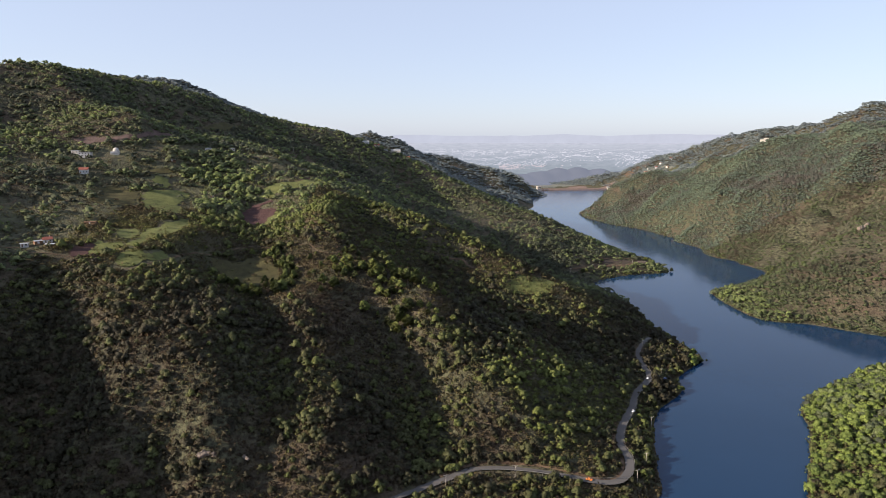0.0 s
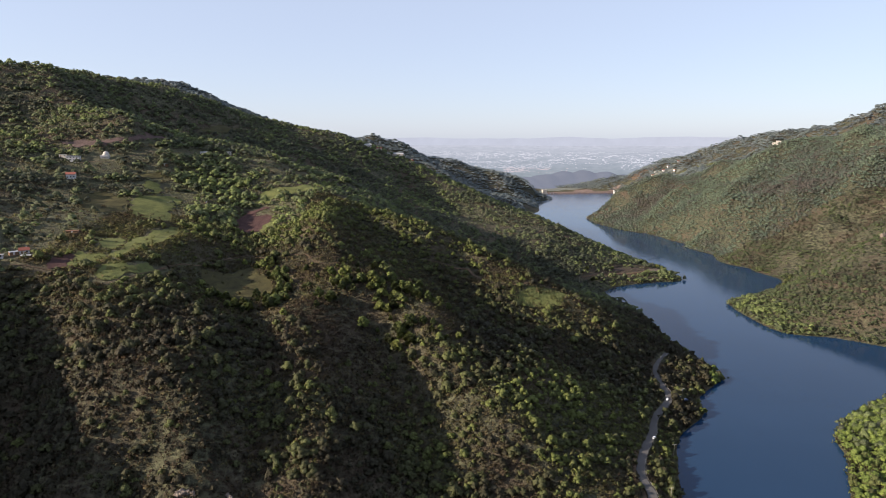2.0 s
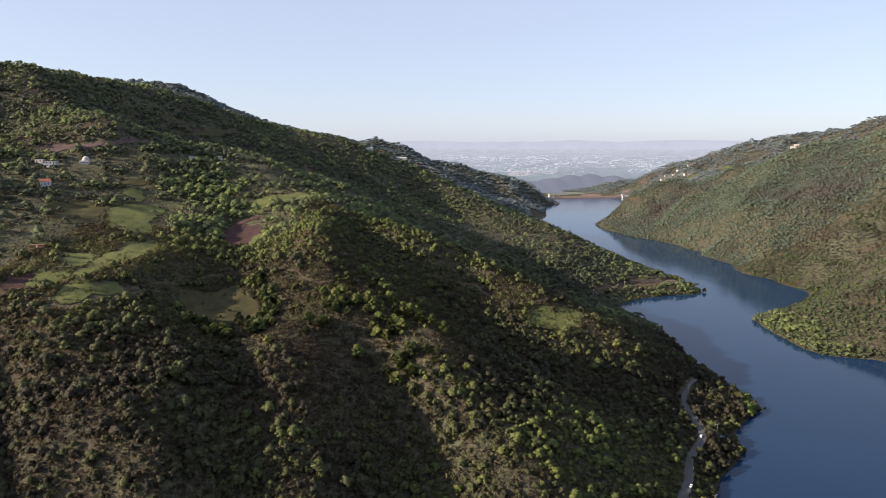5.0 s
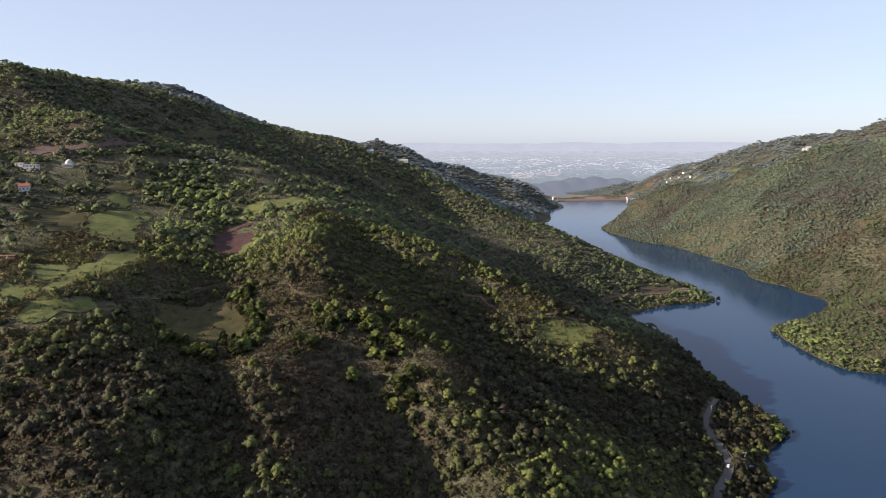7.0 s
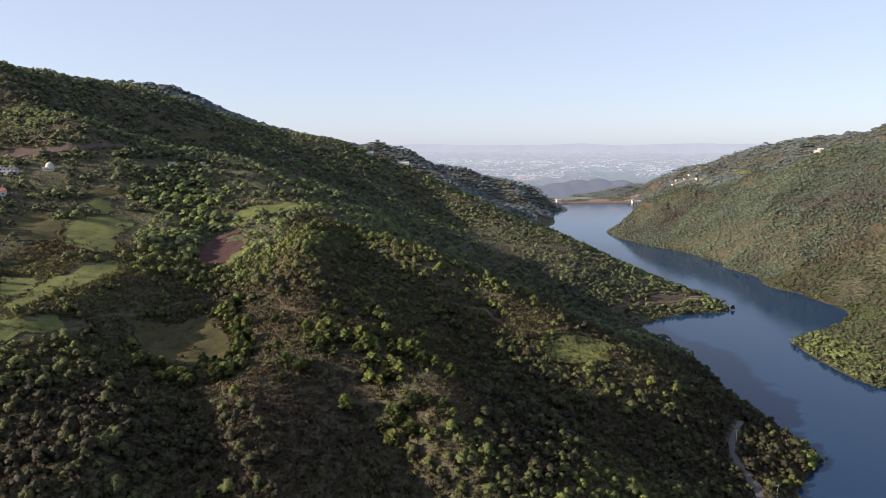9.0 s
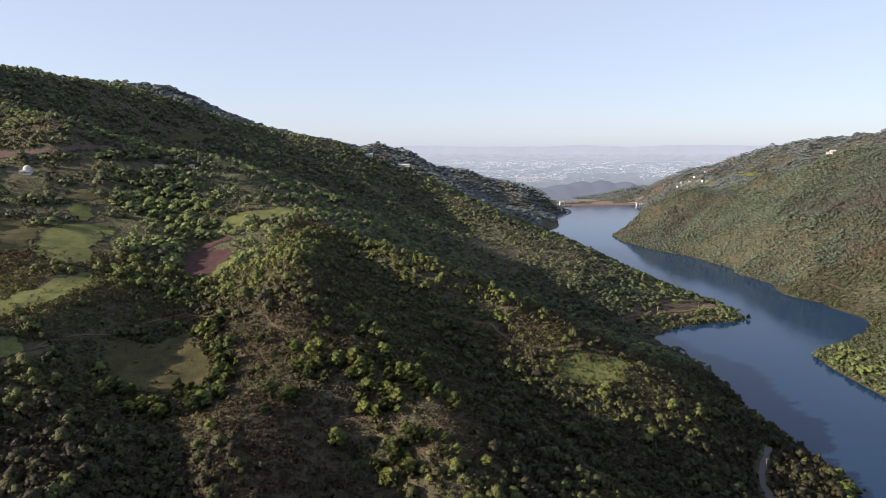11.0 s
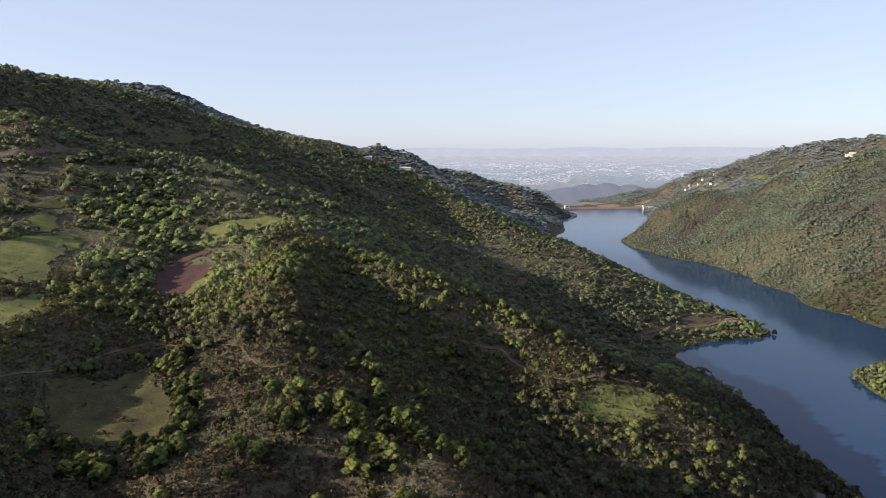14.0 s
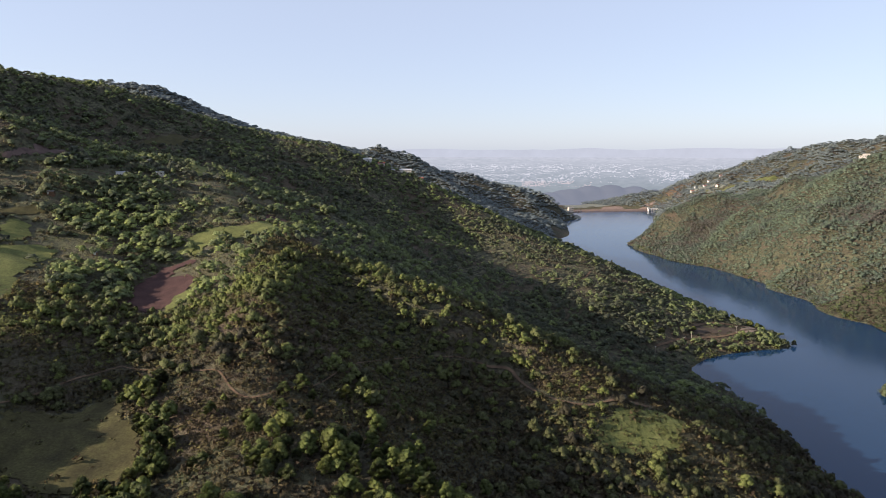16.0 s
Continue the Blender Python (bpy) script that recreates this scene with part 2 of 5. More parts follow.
RELIEF.append([(224, 615, 9), (262, 628, 8), (290, 640, 5), (312, 648, 1.5)])  # tip spur
RELIEF.append([(216, 573, 10), (238, 566, 6), (254, 564, 1.5)])  # cove spur
RELIEF.append([(338, 1203, 28), (370, 1120, 12), (410, 1092, 5), (458, 1093, 1.5)])  # spit spur
RELIEF.append([(500, 890, 28), (470, 925, 10), (440, 955, 1.5)])  # head spur
RELIEF.append([(370, 520, 12), (340, 505, 6), (322, 512, 1.5)])  # isle spur
RELIEF.append([(300, 440, 1.5), (330, 450, 8), (400, 470, 18)])  # isle low
RELIEF.append([(370, 1120, 12), (425, 1160, 6), (440, 1170, 3)])  # spit top
RELIEF.append([(-458, 1236, 276), (-400, 1199, 240), (-314, 1176, 224), (-247, 1203, 200), (-170, 1260, 170), (-100, 1330, 140)])  # ridge flank
RELIEF.append([(-208, 652, 119), (-204, 620, 112), (-192, 588, 107)])  # meadow foot
RELIEF.append([(-637, 1146, 357), (-575, 1080, 316), (-509, 1040, 286), (-455, 1000, 280), (-418, 978, 275), (-402, 955, 246)])  # lit spur
RELIEF.append([(-520, 1285, 316), (-475, 1180, 264), (-410, 1110, 243), (-345, 1065, 232)])  # dark hollow
RELIEF.append([(-3500, -1500, 300), (-3500, 4000, 300), (-2000, 4000, 200), (-600, 3600, 60), (0, 3500, 10), (400, 3400, -5), (1200, 3700, 10), (2500, 4000, 150), (3900, 3500, 300), (3900, -1500, 300), (0, -1500, 150), (-3500, -1500, 300)])  # edge


def beside(line, off):
    """The line moved sideways by off metres."""
    out = []
    for k, p in enumerate(line):
        a, b = line[max(k - 1, 0)], line[min(k + 1, len(line) - 1)]
        d = math.hypot(b[0] - a[0], b[1] - a[1]) or 1.0
        out.append((p[0] - (b[1] - a[1]) / d * off, p[1] + (b[0] - a[0]) / d * off, p[2]))
    return out


SHORE_ROAD = RELIEF[0]
RELIEF += [beside(SHORE_ROAD, 5.0), beside(SHORE_ROAD, -5.0)]

WEST, EAST, SOUTH, NORTH = -3500.0, 3900.0, -1500.0, 4000.0


def stamp(h, nx, ny):
    total, count = np.zeros((ny, nx)), np.zeros((ny, nx))
    for line in RELIEF:
        for a, b in zip(line, line[1:]):
            a, b = np.array(a, float), np.array(b, float)
            k = max(2, int(np.hypot(*(b - a)[:2]) / h * 2) + 1)
            p = a + (b - a) * np.linspace(0, 1, k)[:, None]
            i, j = np.rint((p[:, 0] - WEST) / h).astype(int), np.rint((p[:, 1] - SOUTH) / h).astype(int)
            ok = (i >= 0) & (i < nx) & (j >= 0) & (j < ny)
            np.add.at(total, (j[ok], i[ok]), p[ok, 2])
            np.add.at(count, (j[ok], i[ok]), 1)
    return total / np.maximum(count, 1), count > 0


def finer(z, ny, nx):
    j, i = np.linspace(0, z.shape[0] - 1, ny), np.linspace(0, z.shape[1] - 1, nx)
    j0, i0 = np.minimum(j.astype(int), z.shape[0] - 2), np.minimum(i.astype(int), z.shape[1] - 2)
    fj, fi = (j - j0)[:, None], (i - i0)[None]
    return z[j0][:, i0] * (1 - fj) * (1 - fi) + z[j0 + 1][:, i0] * fj * (1 - fi) + z[j0][:, i0 + 1] * (1 - fj) * fi + z[j0 + 1][:, i0 + 1] * fj * fi


def around(z):
    p = np.pad(z, 1, mode="edge")
    return 0.25 * (p[:-2, 1:-1] + p[2:, 1:-1] + p[1:-1, :-2] + p[1:-1, 2:])


def hang_slopes():
    z = None
    for h in (200.0, 100.0, 50.0, 25.0, 12.5):
        nx, ny = int(round((EAST - WEST) / h)) + 1, int(round((NORTH - SOUTH) / h)) + 1
        known, fixed = stamp(h, nx, ny)
        z = np.full((ny, nx), known[fixed].mean()) if z is None else finer(z, ny, nx)
        for _ in range(130):
            z[fixed] = known[fixed]
            z = around(z)
        z[fixed] = known[fixed]
    for _ in range(3):
        z = 0.5 * z + 0.5 * around(z)
    return z, h


SLOPES, CELL = hang_slopes()


def smooth_noise(x, y, size, seed):
    """Value noise, -1 to 1, on numpy arrays."""
    table = np.random.RandomState(seed).uniform(-1, 1, (64, 64))
    u, v = x / size + 1000.0, y / size + 1000.0
    i, j = np.floor(u).astype(int), np.floor(v).astype(int)
    f, g = u - i, v - j
    f, g = f * f * (3 - 2 * f), g * g * (3 - 2 * g)
    at = lambda a, b: table[(j + b) % 64, (i + a) % 64]
    return (at(0, 0) * (1 - f) + at(1, 0) * f) * (1 - g) + (at(0, 1) * (1 - f) + at(1, 1) * f) * g


def slope_height(x, y):
    i = np.clip((np.asarray(x, float) - WEST) / CELL, 0, SLOPES.shape[1] - 1.001)
    j = np.clip((np.asarray(y, float) - SOUTH) / CELL, 0, SLOPES.shape[0] - 1.001)
    i0, j0 = i.astype(int), j.astype(int)
    f, g = i - i0, j - j0
    return SLOPES[j0, i0] * (1 - f) * (1 - g) + SLOPES[j0, i0 + 1] * f * (1 - g) + SLOPES[j0 + 1, i0] * (1 - f) * g + SLOPES[j0 + 1, i0 + 1] * f * g


def gullies(x, y):
    """Ribs (up to 0.45) and gullies (down to -0.5) that run down the eastern slopes."""
    u, v = 0.80 * x + 0.60 * y, 0.80 * y - 0.60 * x
    return 0.45 - np.abs(smooth_noise(u / 2.6, v, 120.0, 7)), 0.4 - np.abs(smooth_noise(u / 2.2, v, 52.0, 8))


def land(x, y):
    """Height of the bare ground, with folds that grow with the height over the lake."""
    x, y = np.asarray(x, float), np.asarray(y, float)
    bank = np.clip((x - 450.0) / 60.0, 0, 1) * np.clip((y - 980.0) / 80.0, 0, 1)
    wx, wy = x + bank * (13.0 * smooth_noise(x, y, 75.0, 14) + 6.0 * smooth_noise(x, y, 30.0, 16)), y + bank * 13.0 * smooth_noise(x, y, 75.0, 15)
    z = slope_height(wx, wy)
    grow = np.clip((z - 6.0) / 40.0, 0, 1)
    far = np.clip((y - 1300.0) / 600.0, 0, 1) + np.clip((x - 500.0) / 300.0, 0, 1)
    folds = 3.6 * smooth_noise(x, y, 60.0, 3) + 2.2 * smooth_noise(x, y, 23.0, 4) + np.minimum(far, 1) * (15.0 * smooth_noise(x, y, 170.0, 5) + 10.0 * smooth_noise(x + 0.6 * y, y - 0.6 * x, 75.0, 6))
    ribs = np.clip((x - 560.0) / 120.0, 0, 1) * np.clip((y - 650.0) / 200.0, 0, 1)
    wide, fine = gullies(x, y)
    return z + grow * (folds + ribs * (24.0 * wide + 11.0 * fine))


def fast_mesh(name, verts, quads, mat, smooth=True):
    """A mesh from arrays of corners and of faces of one size."""
    me = bpy.data.meshes.new(name)
    quads = np.asarray(quads, np.int32)
    k = quads.shape[1]
    me.vertices.add(len(verts))
    me.vertices.foreach_set("co", np.asarray(verts, np.float32).ravel())
    me.loops.add(quads.size)
    me.loops.foreach_set("vertex_index", quads.ravel())
    me.polygons.add(len(quads))
    me.polygons.foreach_set("loop_start", np.arange(0, quads.size, k, dtype=np.int32))
    me.polygons.foreach_set("loop_total", np.full(len(quads), k, np.int32))
    me.polygons.foreach_set("use_smooth", np.full(len(quads), smooth))
    me.materials.append(mat)
    me.update()
    me.validate()
    return new(name, me)


def steps(low, fine_low, fine_high, high, step, grow):
    out = list(np.arange(fine_low, fine_high + step / 2, step))
    d = step
    while out[-1] < high:
        d = min(d * grow, 60.0)
        out.append(out[-1] + d)
    d = step
    while out[0] > low:
        d = min(d * grow, 60.0)
        out.insert(0, out[0] - d)
    return np.array(out)


def grid_faces(ny, nx):
    a = (np.arange(ny - 1)[:, None] * nx + np.arange(nx - 1)[None]).ravel()
    return np.stack([a, a + 1, a + nx + 1, a + nx], 1)


gx = steps(-3450, -420, 420, 3850, 6.0, 1.035)
gy = steps(-1450, 300, 900, 3950, 6.0, 1.03)
GX, GY = np.meshgrid(gx, gy)
ground = fast_mesh("ground", np.stack([GX, GY, land(GX, GY)], -1).reshape(-1, 3), grid_faces(len(gy), len(gx)), GROUND)
tagged(ground, "steep hillsides of green scrub, dry grass and reddish soil", "hillside", kind="structure")

lake = fast_mesh("water", np.array([(-800, -1400, 0), (1500, -1400, 0), (1500, 2935, 0), (-800, 2935, 0)], float), [[0, 1, 2, 3]], WATER)
tagged(lake, "calm dark blue reservoir water with faint ripples", "lake", kind="structure")

# ---- woods and scrub ----
RNG = np.random.RandomState(7)


def icosahedron():
    t = (1 + 5 ** 0.5) / 2
    v = np.array([(-1, t, 0), (1, t, 0), (-1, -t, 0), (1, -t, 0), (0, -1, t), (0, 1, t), (0, -1, -t), (0, 1, -t), (t, 0, -1), (t, 0, 1), (-t, 0, -1), (-t, 0, 1)], float)
    f = np.array([(0, 11, 5), (0, 5, 1), (0, 1, 7), (0, 7, 10), (0, 10, 11), (1, 5, 9), (5, 11, 4), (11, 10, 2), (10, 7, 6), (7, 1, 8), (3, 9, 4), (3, 4, 2), (3, 2, 6), (3, 6, 8), (3, 8, 9), (4, 9, 5), (2, 4, 11), (6, 2, 10), (8, 6, 7), (9, 8, 1)])
    return v / np.linalg.norm(v[0]), f


def lump(rng, c, r, low=-0.4, squash=0.9):
    """One uneven clump of foliage round c: its corners, faces and soft light directions."""
    v, f = icosahedron()
    spin = Euler(rng.uniform(0, 6.28, 3)).to_matrix()
    v = v @ np.array(spin).T
    f = f[v[f].mean(1)[:, 2] > low]
    used, back = np.unique(f, return_inverse=True)
    v = v[used]
    out = v * rng.uniform(0.80, 1.22, (len(v), 1)) * np.array([1.0, 1.0, squash])
    return out * r + c, back.reshape(f.shape), v


def crown(rng, clumps, leaves, leaf, low=-0.4, lift=0.0):
    """A broad crown of unit radius, base at z = 0: clumps heaped round a top, with sprays of leaves standing out between them."""
    vs, fs, ns, n = [], [], [], 0
    heads = [(np.array([0.0, 0.0, 0.42]), 0.92)]
    core = clumps > 0
    if clumps > 1:
        heads = [(np.array([rng.uniform(-0.12, 0.12), rng.uniform(-0.12, 0.12), 0.85]), rng.uniform(0.48, 0.6))]
        for k in range(clumps - 1):
            a = 6.283 * k / (clumps - 1) + rng.uniform(-0.45, 0.45)
            out = rng.uniform(0.42, 0.66)
            heads.append((np.array([math.cos(a) * out, math.sin(a) * out, rng.uniform(0.28, 0.72)]), rng.uniform(0.36, 0.54)))
    middle = np.array([0.0, 0.0, 0.3])
    for c, r in heads if core else []:
        v, f, d = lump(rng, c, r, low)
        away = v - middle
        away /= np.maximum(np.linalg.norm(away, axis=1), 1e-6)[:, None]
        vs.append(v)
        fs.append(f + n)
        ns.append(0.6 * d + 0.4 * away)
        n += len(v)
    for k in range(leaves):
        c, r = heads[k % len(heads)]
        d = rng.normal(size=3)
        d[2] = abs(d[2]) - 0.35
        d /= np.linalg.norm(d)
        side = np.cross(d, rng.normal(size=3))
        side /= np.linalg.norm(side)
        mid = c + d * r * rng.uniform(0.92 if core else 0.6, 1.22) * np.array([1, 1, 0.9])
        up = np.cross(d, side) * 0.7 + d * 0.7
        s, t = leaf * rng.uniform(0.7, 1.35), rng.uniform(0, 2.1)
        vs.append(np.array([mid + s * (side * math.cos(t + w) + up * math.sin(t + w)) for w in (0.0, 2.1, 4.2)]))
        fs.append(np.array([[n, n + 1, n + 2]]))
        ns.append(np.repeat((d + rng.normal(size=3) * 0.22)[None], 3, 0))
        n += 3
    v, d = np.concatenate(vs), np.concatenate(ns) + np.array([0.0, 0.0, lift])
    v[:, 2] = np.maximum(v[:, 2], 0.0)
    return v, np.concatenate(fs), d / np.maximum(np.linalg.norm(d, axis=1), 1e-6)[:, None]


def set_bend(mesh, bend):
    at = mesh.attributes.new("bend", "FLOAT_VECTOR", "POINT")
    at.data.foreach_set("vector", np.asarray(bend, np.float32).ravel())


def plant(name, spots, sizes, talls, tints, shapes, mat, rng, label, category):
    """All the plants of one stand, joined."""
    vs, fs, ts, bs, n = [], [], [], [], 0
    pick = rng.randint(0, len(shapes), len(spots))
    turn = rng.uniform(0, 2 * math.pi, len(spots))
    for k, (v, f, o) in enumerate(shapes):
        m = np.nonzero(pick == k)[0]
        if not len(m):
            continue
        c, s = np.cos(turn[m])[:, None], np.sin(turn[m])[:, None]
        x = (v[None, :, 0] * c - v[None, :, 1] * s) * sizes[m, None] + spots[m, 0:1]
        y = (v[None, :, 0] * s + v[None, :, 1] * c) * sizes[m, None] + spots[m, 1:2]
        z = v[None, :, 2] * talls[m, None] + spots[m, 2:3]
        vs.append(np.stack([x, y, z], -1).reshape(-1, 3))
        fs.append((f[None] + (np.arange(len(m)) * len(v))[:, None, None] + n).reshape(-1, 3))
        ts.append(np.repeat(tints[m], len(v)))
        bs.append(np.stack([o[None, :, 0] * c - o[None, :, 1] * s, o[None, :, 0] * s + o[None, :, 1] * c, np.repeat(o[None, :, 2], len(m), 0)], -1).reshape(-1, 3))
        n += len(m) * len(v)
    ob = fast_mesh(name, np.concatenate(vs), np.concatenate(fs), mat, smooth=False)
    at = ob.data.attributes.new("tint", "FLOAT", "POINT")
    at.data.foreach_set("value", np.concatenate(ts).astype(np.float32))
    set_bend(ob.data, np.concatenate(bs))
    return tagged(ob, label, category, kind="stuff")


def scatter(x0, x1, y0, y1, gap, rng):
    """Jittered rows of spots."""
    x, y = np.meshgrid(np.arange(x0, x1, gap), np.arange(y0, y1, gap))
    x = x + rng.uniform(-0.6, 0.6, x.shape) * gap
    y = y + rng.uniform(-0.6, 0.6, y.shape) * gap
    return x.ravel(), y.ravel()


def inside(poly, x, y):
    hit = np.zeros(x.shape, bool)
    for (ax, ay), (bx, by) in zip(poly, poly[1:] + poly[:1]):
        if ay == by:
            continue
        cross = (ay > y) != (by > y)
        hit ^= cross & (x < (bx - ax) * (y - ay) / (by - ay) + ax)
    return hit


def near_line(line, x, y, width):
    best = np.full(x.shape, 1e9)
    for a, b in zip(line, line[1:]):
        ax, ay, bx, by = a[0], a[1], b[0], b[1]
        t = np.clip(((x - ax) * (bx - ax) + (y - ay) * (by - ay)) / ((bx - ax) ** 2 + (by - ay) ** 2), 0, 1)
        best = np.minimum(best, np.hypot(x - ax - t * (bx - ax), y - ay - t * (by - ay)))
    return best < width


def clear_ground(x, y):
    """Where nothing tall grows: fields, tracks, yards."""
    out = np.zeros(x.shape, bool)
    for poly in FIELDS:
        out |= inside(poly, x, y)
    for line, width in TRACKS:
        out |= near_line(line, x, y, width)
    return out


FIELDS, TRACKS = [], []
MEADOWS = {
    "mown_meadow": [(-305, 720), (-334, 776), (-332, 802), (-309, 828), (-293, 823), (-286, 800), (-288, 774), (-281, 757), (-267, 718), (-276, 708), (-296, 719)],
    "hill_meadow": [(-347, 844), (-339, 854), (-327, 855), (-323, 837), (-332, 820)],
    "top_meadow": [(-375, 864), (-345, 881), (-331, 873), (-355, 856)],
    "strip_meadow": [(-255, 707), (-243, 681), (-240, 640), (-256, 606), (-256, 574), (-273, 583), (-266, 604), (-274, 675), (-266, 690)],
    "lower_meadow": [(-260, 538), (-264, 564), (-251, 570), (-236, 587), (-228, 579), (-241, 551), (-248, 535)],
    "yellow_meadow": [(-296, 588), (-276, 593), (-270, 562), (-285, 559)],
    "walled_meadow": [(-310, 647), (-280, 645), (-267, 613), (-279, 599), (-291, 609)],
    "hollow_meadow": [(-208, 622), (-189, 638), (-165, 652), (-145, 624), (-131, 592), (-150, 582), (-161, 580), (-183, 583)],
    "slope_meadow": [(-215, 856), (-215, 881), (-202, 898), (-171, 906), (-153, 950), (-135, 889), (-161, 887), (-180, 878), (-190, 868), (-199, 853)],
    "field_margin": [(-181, 804), (-173, 771), (-181, 752), (-188, 742), (-188, 761), (-181, 781)],
    "orchard_grass": [(120, 727), (147, 734), (158, 716), (145, 696), (109, 689), (92, 695), (105, 717)],
    "ridge_pasture": [(-366, 1052), (-391, 1182), (-363, 1220), (-338, 1176), (-339, 1080)],
    "upper_pasture": [(-411, 1236), (-394, 1287), (-360, 1320), (-341, 1320), (-362, 1269), (-402, 1223)],
    "brown_terrace": [(-388, 775), (-374, 802), (-342, 785), (-321, 739), (-338, 714), (-361, 723)],
    "valley_pasture": [(1040, 2800), (1090, 2760), (1190, 2600), (1270, 2500), (1300, 2520), (1220, 2640), (1110, 2800), (1060, 2840)],
    "crest_pasture": [(-285, 1081), (-308, 1150), (-300, 1190), (-275, 1165), (-262, 1040)],
}
PLOUGHED = {
    "ploughed_field": [(-220, 789), (-219, 817), (-217, 840), (-202, 849), (-195, 836), (-201, 829), (-199, 814), (-181, 804), (-181, 781), (-188, 762), (-196, 750), (-209, 764)],
    "small_ploughed_field": [(-308, 570), (-297, 588), (-286, 559), (-304, 553)],
    "bare_terrace": [(-171, 940), (-167, 975), (-151, 975), (-143, 955), (-153, 930)],
    "spit_bank": [(312, 1102), (335, 1129), (375, 1138), (396, 1139), (382, 1122), (340, 1110)],
    "earth_cutting": [(-486, 922), (-455, 934), (-428, 937), (-405, 946), (-391, 968), (-376, 1002), (-373, 990), (-388, 955), (-405, 934), (-419, 926), (-443, 919), (-470, 910)],
}
PATHS = {
    "hill_track": [(-177, 681), (-149, 676), (-128, 663), (-116, 659), (-104, 643), (-96, 636), (-86, 637), (-67, 656)],
    "shaded_track": [(-67, 656), (-46, 705), (-28, 738), (10, 763), (30, 770)],
    "spur_track": [(30, 770), (50, 771), (60, 752), (69, 739), (82, 729), (96, 724), (116, 732), (140, 737)],
    "meadow_track": [(-225, 583), (-222, 597), (-213, 619), (-201, 643), (-193, 657), (-185, 668), (-177, 681)],
    "ridge_track": [(60, 1215), (95, 1200), (128, 1197), (171, 1193), (205, 1220), (225, 1254)],
    "spit_track": [(255, 1052), (274, 1066), (295, 1084), (329, 1099), (369, 1114), (405, 1140), (430, 1160)],
    "spit_upper_track": [(323, 1123), (355, 1145), (388, 1150), (415, 1160)],
    "farm_lane": [(-425, 645), (-431, 689), (-436, 707)],
    "farm_yard_lane": [(-380, 548), (-360, 554), (-339, 565), (-322, 577)],
    "field_lane": [(-336, 552), (-313, 553), (-299, 553)],
    "village_lane": [(-440, 868), (-405, 880), (-370, 930), (-328, 980), (-308, 997), (-285, 1010), (-240, 1003), (-199, 1023)],
    "terrace_lane": [(-262, 985), (-232, 973), (-199, 1005), (-170, 1010)],
    "meadow_edge_lane": [(-262, 532), (-245, 530), (-228, 572), (-222, 590)],
}
FIELDS += list(MEADOWS.values()) + list(PLOUGHED.values())
FIELDS.append([(386, 1117), (400, 1122), (418, 1140), (426, 1162), (412, 1166), (398, 1140)])       # clearing on the spit
FIELDS.append([(-435, 875), (-395, 875), (-395, 905), (-435, 905)])                    # yard of the domed house
TRACKS += [(line, 6.0 if "spit" in k else 4.0 if "ridge" in k or "lane" in k or k == "spur_track" else 0.9 if k == "shaded_track" else 1.3) for k, line in PATHS.items()]
TRACKS.append(([p[:2] for p in SHORE_ROAD], 4.4))



shapes_near = [crown(RNG, 5, 44, 0.19, -0.05) for _ in range(14)]
shapes_mid = [crown(RNG, 3, 9, 0.28, 0.1, 0.3) for k in range(18)]
shapes_far = [crown(RNG, 1, 2, 0.45, 0.1, 0.6) for _ in range(18)]
shapes_dist = [crown(RNG, 1, 0, 0.4, 0.15, 1.2) for _ in range(18)]
shapes_bush = [crown(RNG, 0, 9, 0.42, 0.0, 0.3) for _ in range(18)]

# groves: x, y, reach
GROVES = [(-150, 652, 12), (-136, 622, 14), (-126, 597, 14), (-130, 570, 16), (-152, 562, 14), (-176, 568, 12),
          (-68, 588, 14), (-44, 592, 17), (-18, 592, 17), (4, 580, 13), (-30, 570, 16), (-20, 540, 14),
          (90, 672, 14), (122, 662, 14), (60, 682, 12), (0, 800, 35), (60, 792, 28), (-48, 828, 32),
          (-118, 790, 24), (-112, 740, 16), (-272, 690, 10), (-262, 636, 7), (-288, 640, 8), (-250, 765, 20)]
GROVES += [(-341, 931, 14), (-317, 931, 14), (-297, 954, 16), (-269, 960, 15), (-232, 938, 16), (-314, 880, 13), (-289, 902, 16), (-258, 895, 18), (-222, 871, 8), (-232, 845, 12), (-238, 799, 14), (-243, 762, 14), (-279, 832, 7), (-370, 851, 10), (-262, 790, 14), (-290, 698, 9), (-241, 722, 14), (-224, 708, 14), (-334, 1273, 22), (-300, 1300, 24), (-130, 700, 16), (-150, 720, 14)]
GROVES += [(60, 480, 18), (100, 520, 22), (25, 525, 18), (130, 465, 16), (90, 440, 14), (-236, 715, 18), (-225, 785, 10), (-195, 705, 14), (-345, 800, 16), (-300, 880, 30), (400, 500, 50), (360, 540, 30), (-330, 610, 14)]
# heath: x, y, reach of open brown scrub
OPEN = [(-85, 545, 30), (-60, 520, 22), (-60, 770, 22), (150, 1230, 70), (80, 1290, 60), (-190, 900, 35), (620, 900, 60), (760, 1180, 60), (-305, 735, 70), (-320, 620, 55), (-390, 700, 60), (-330, 830, 45), (-230, 960, 40)]

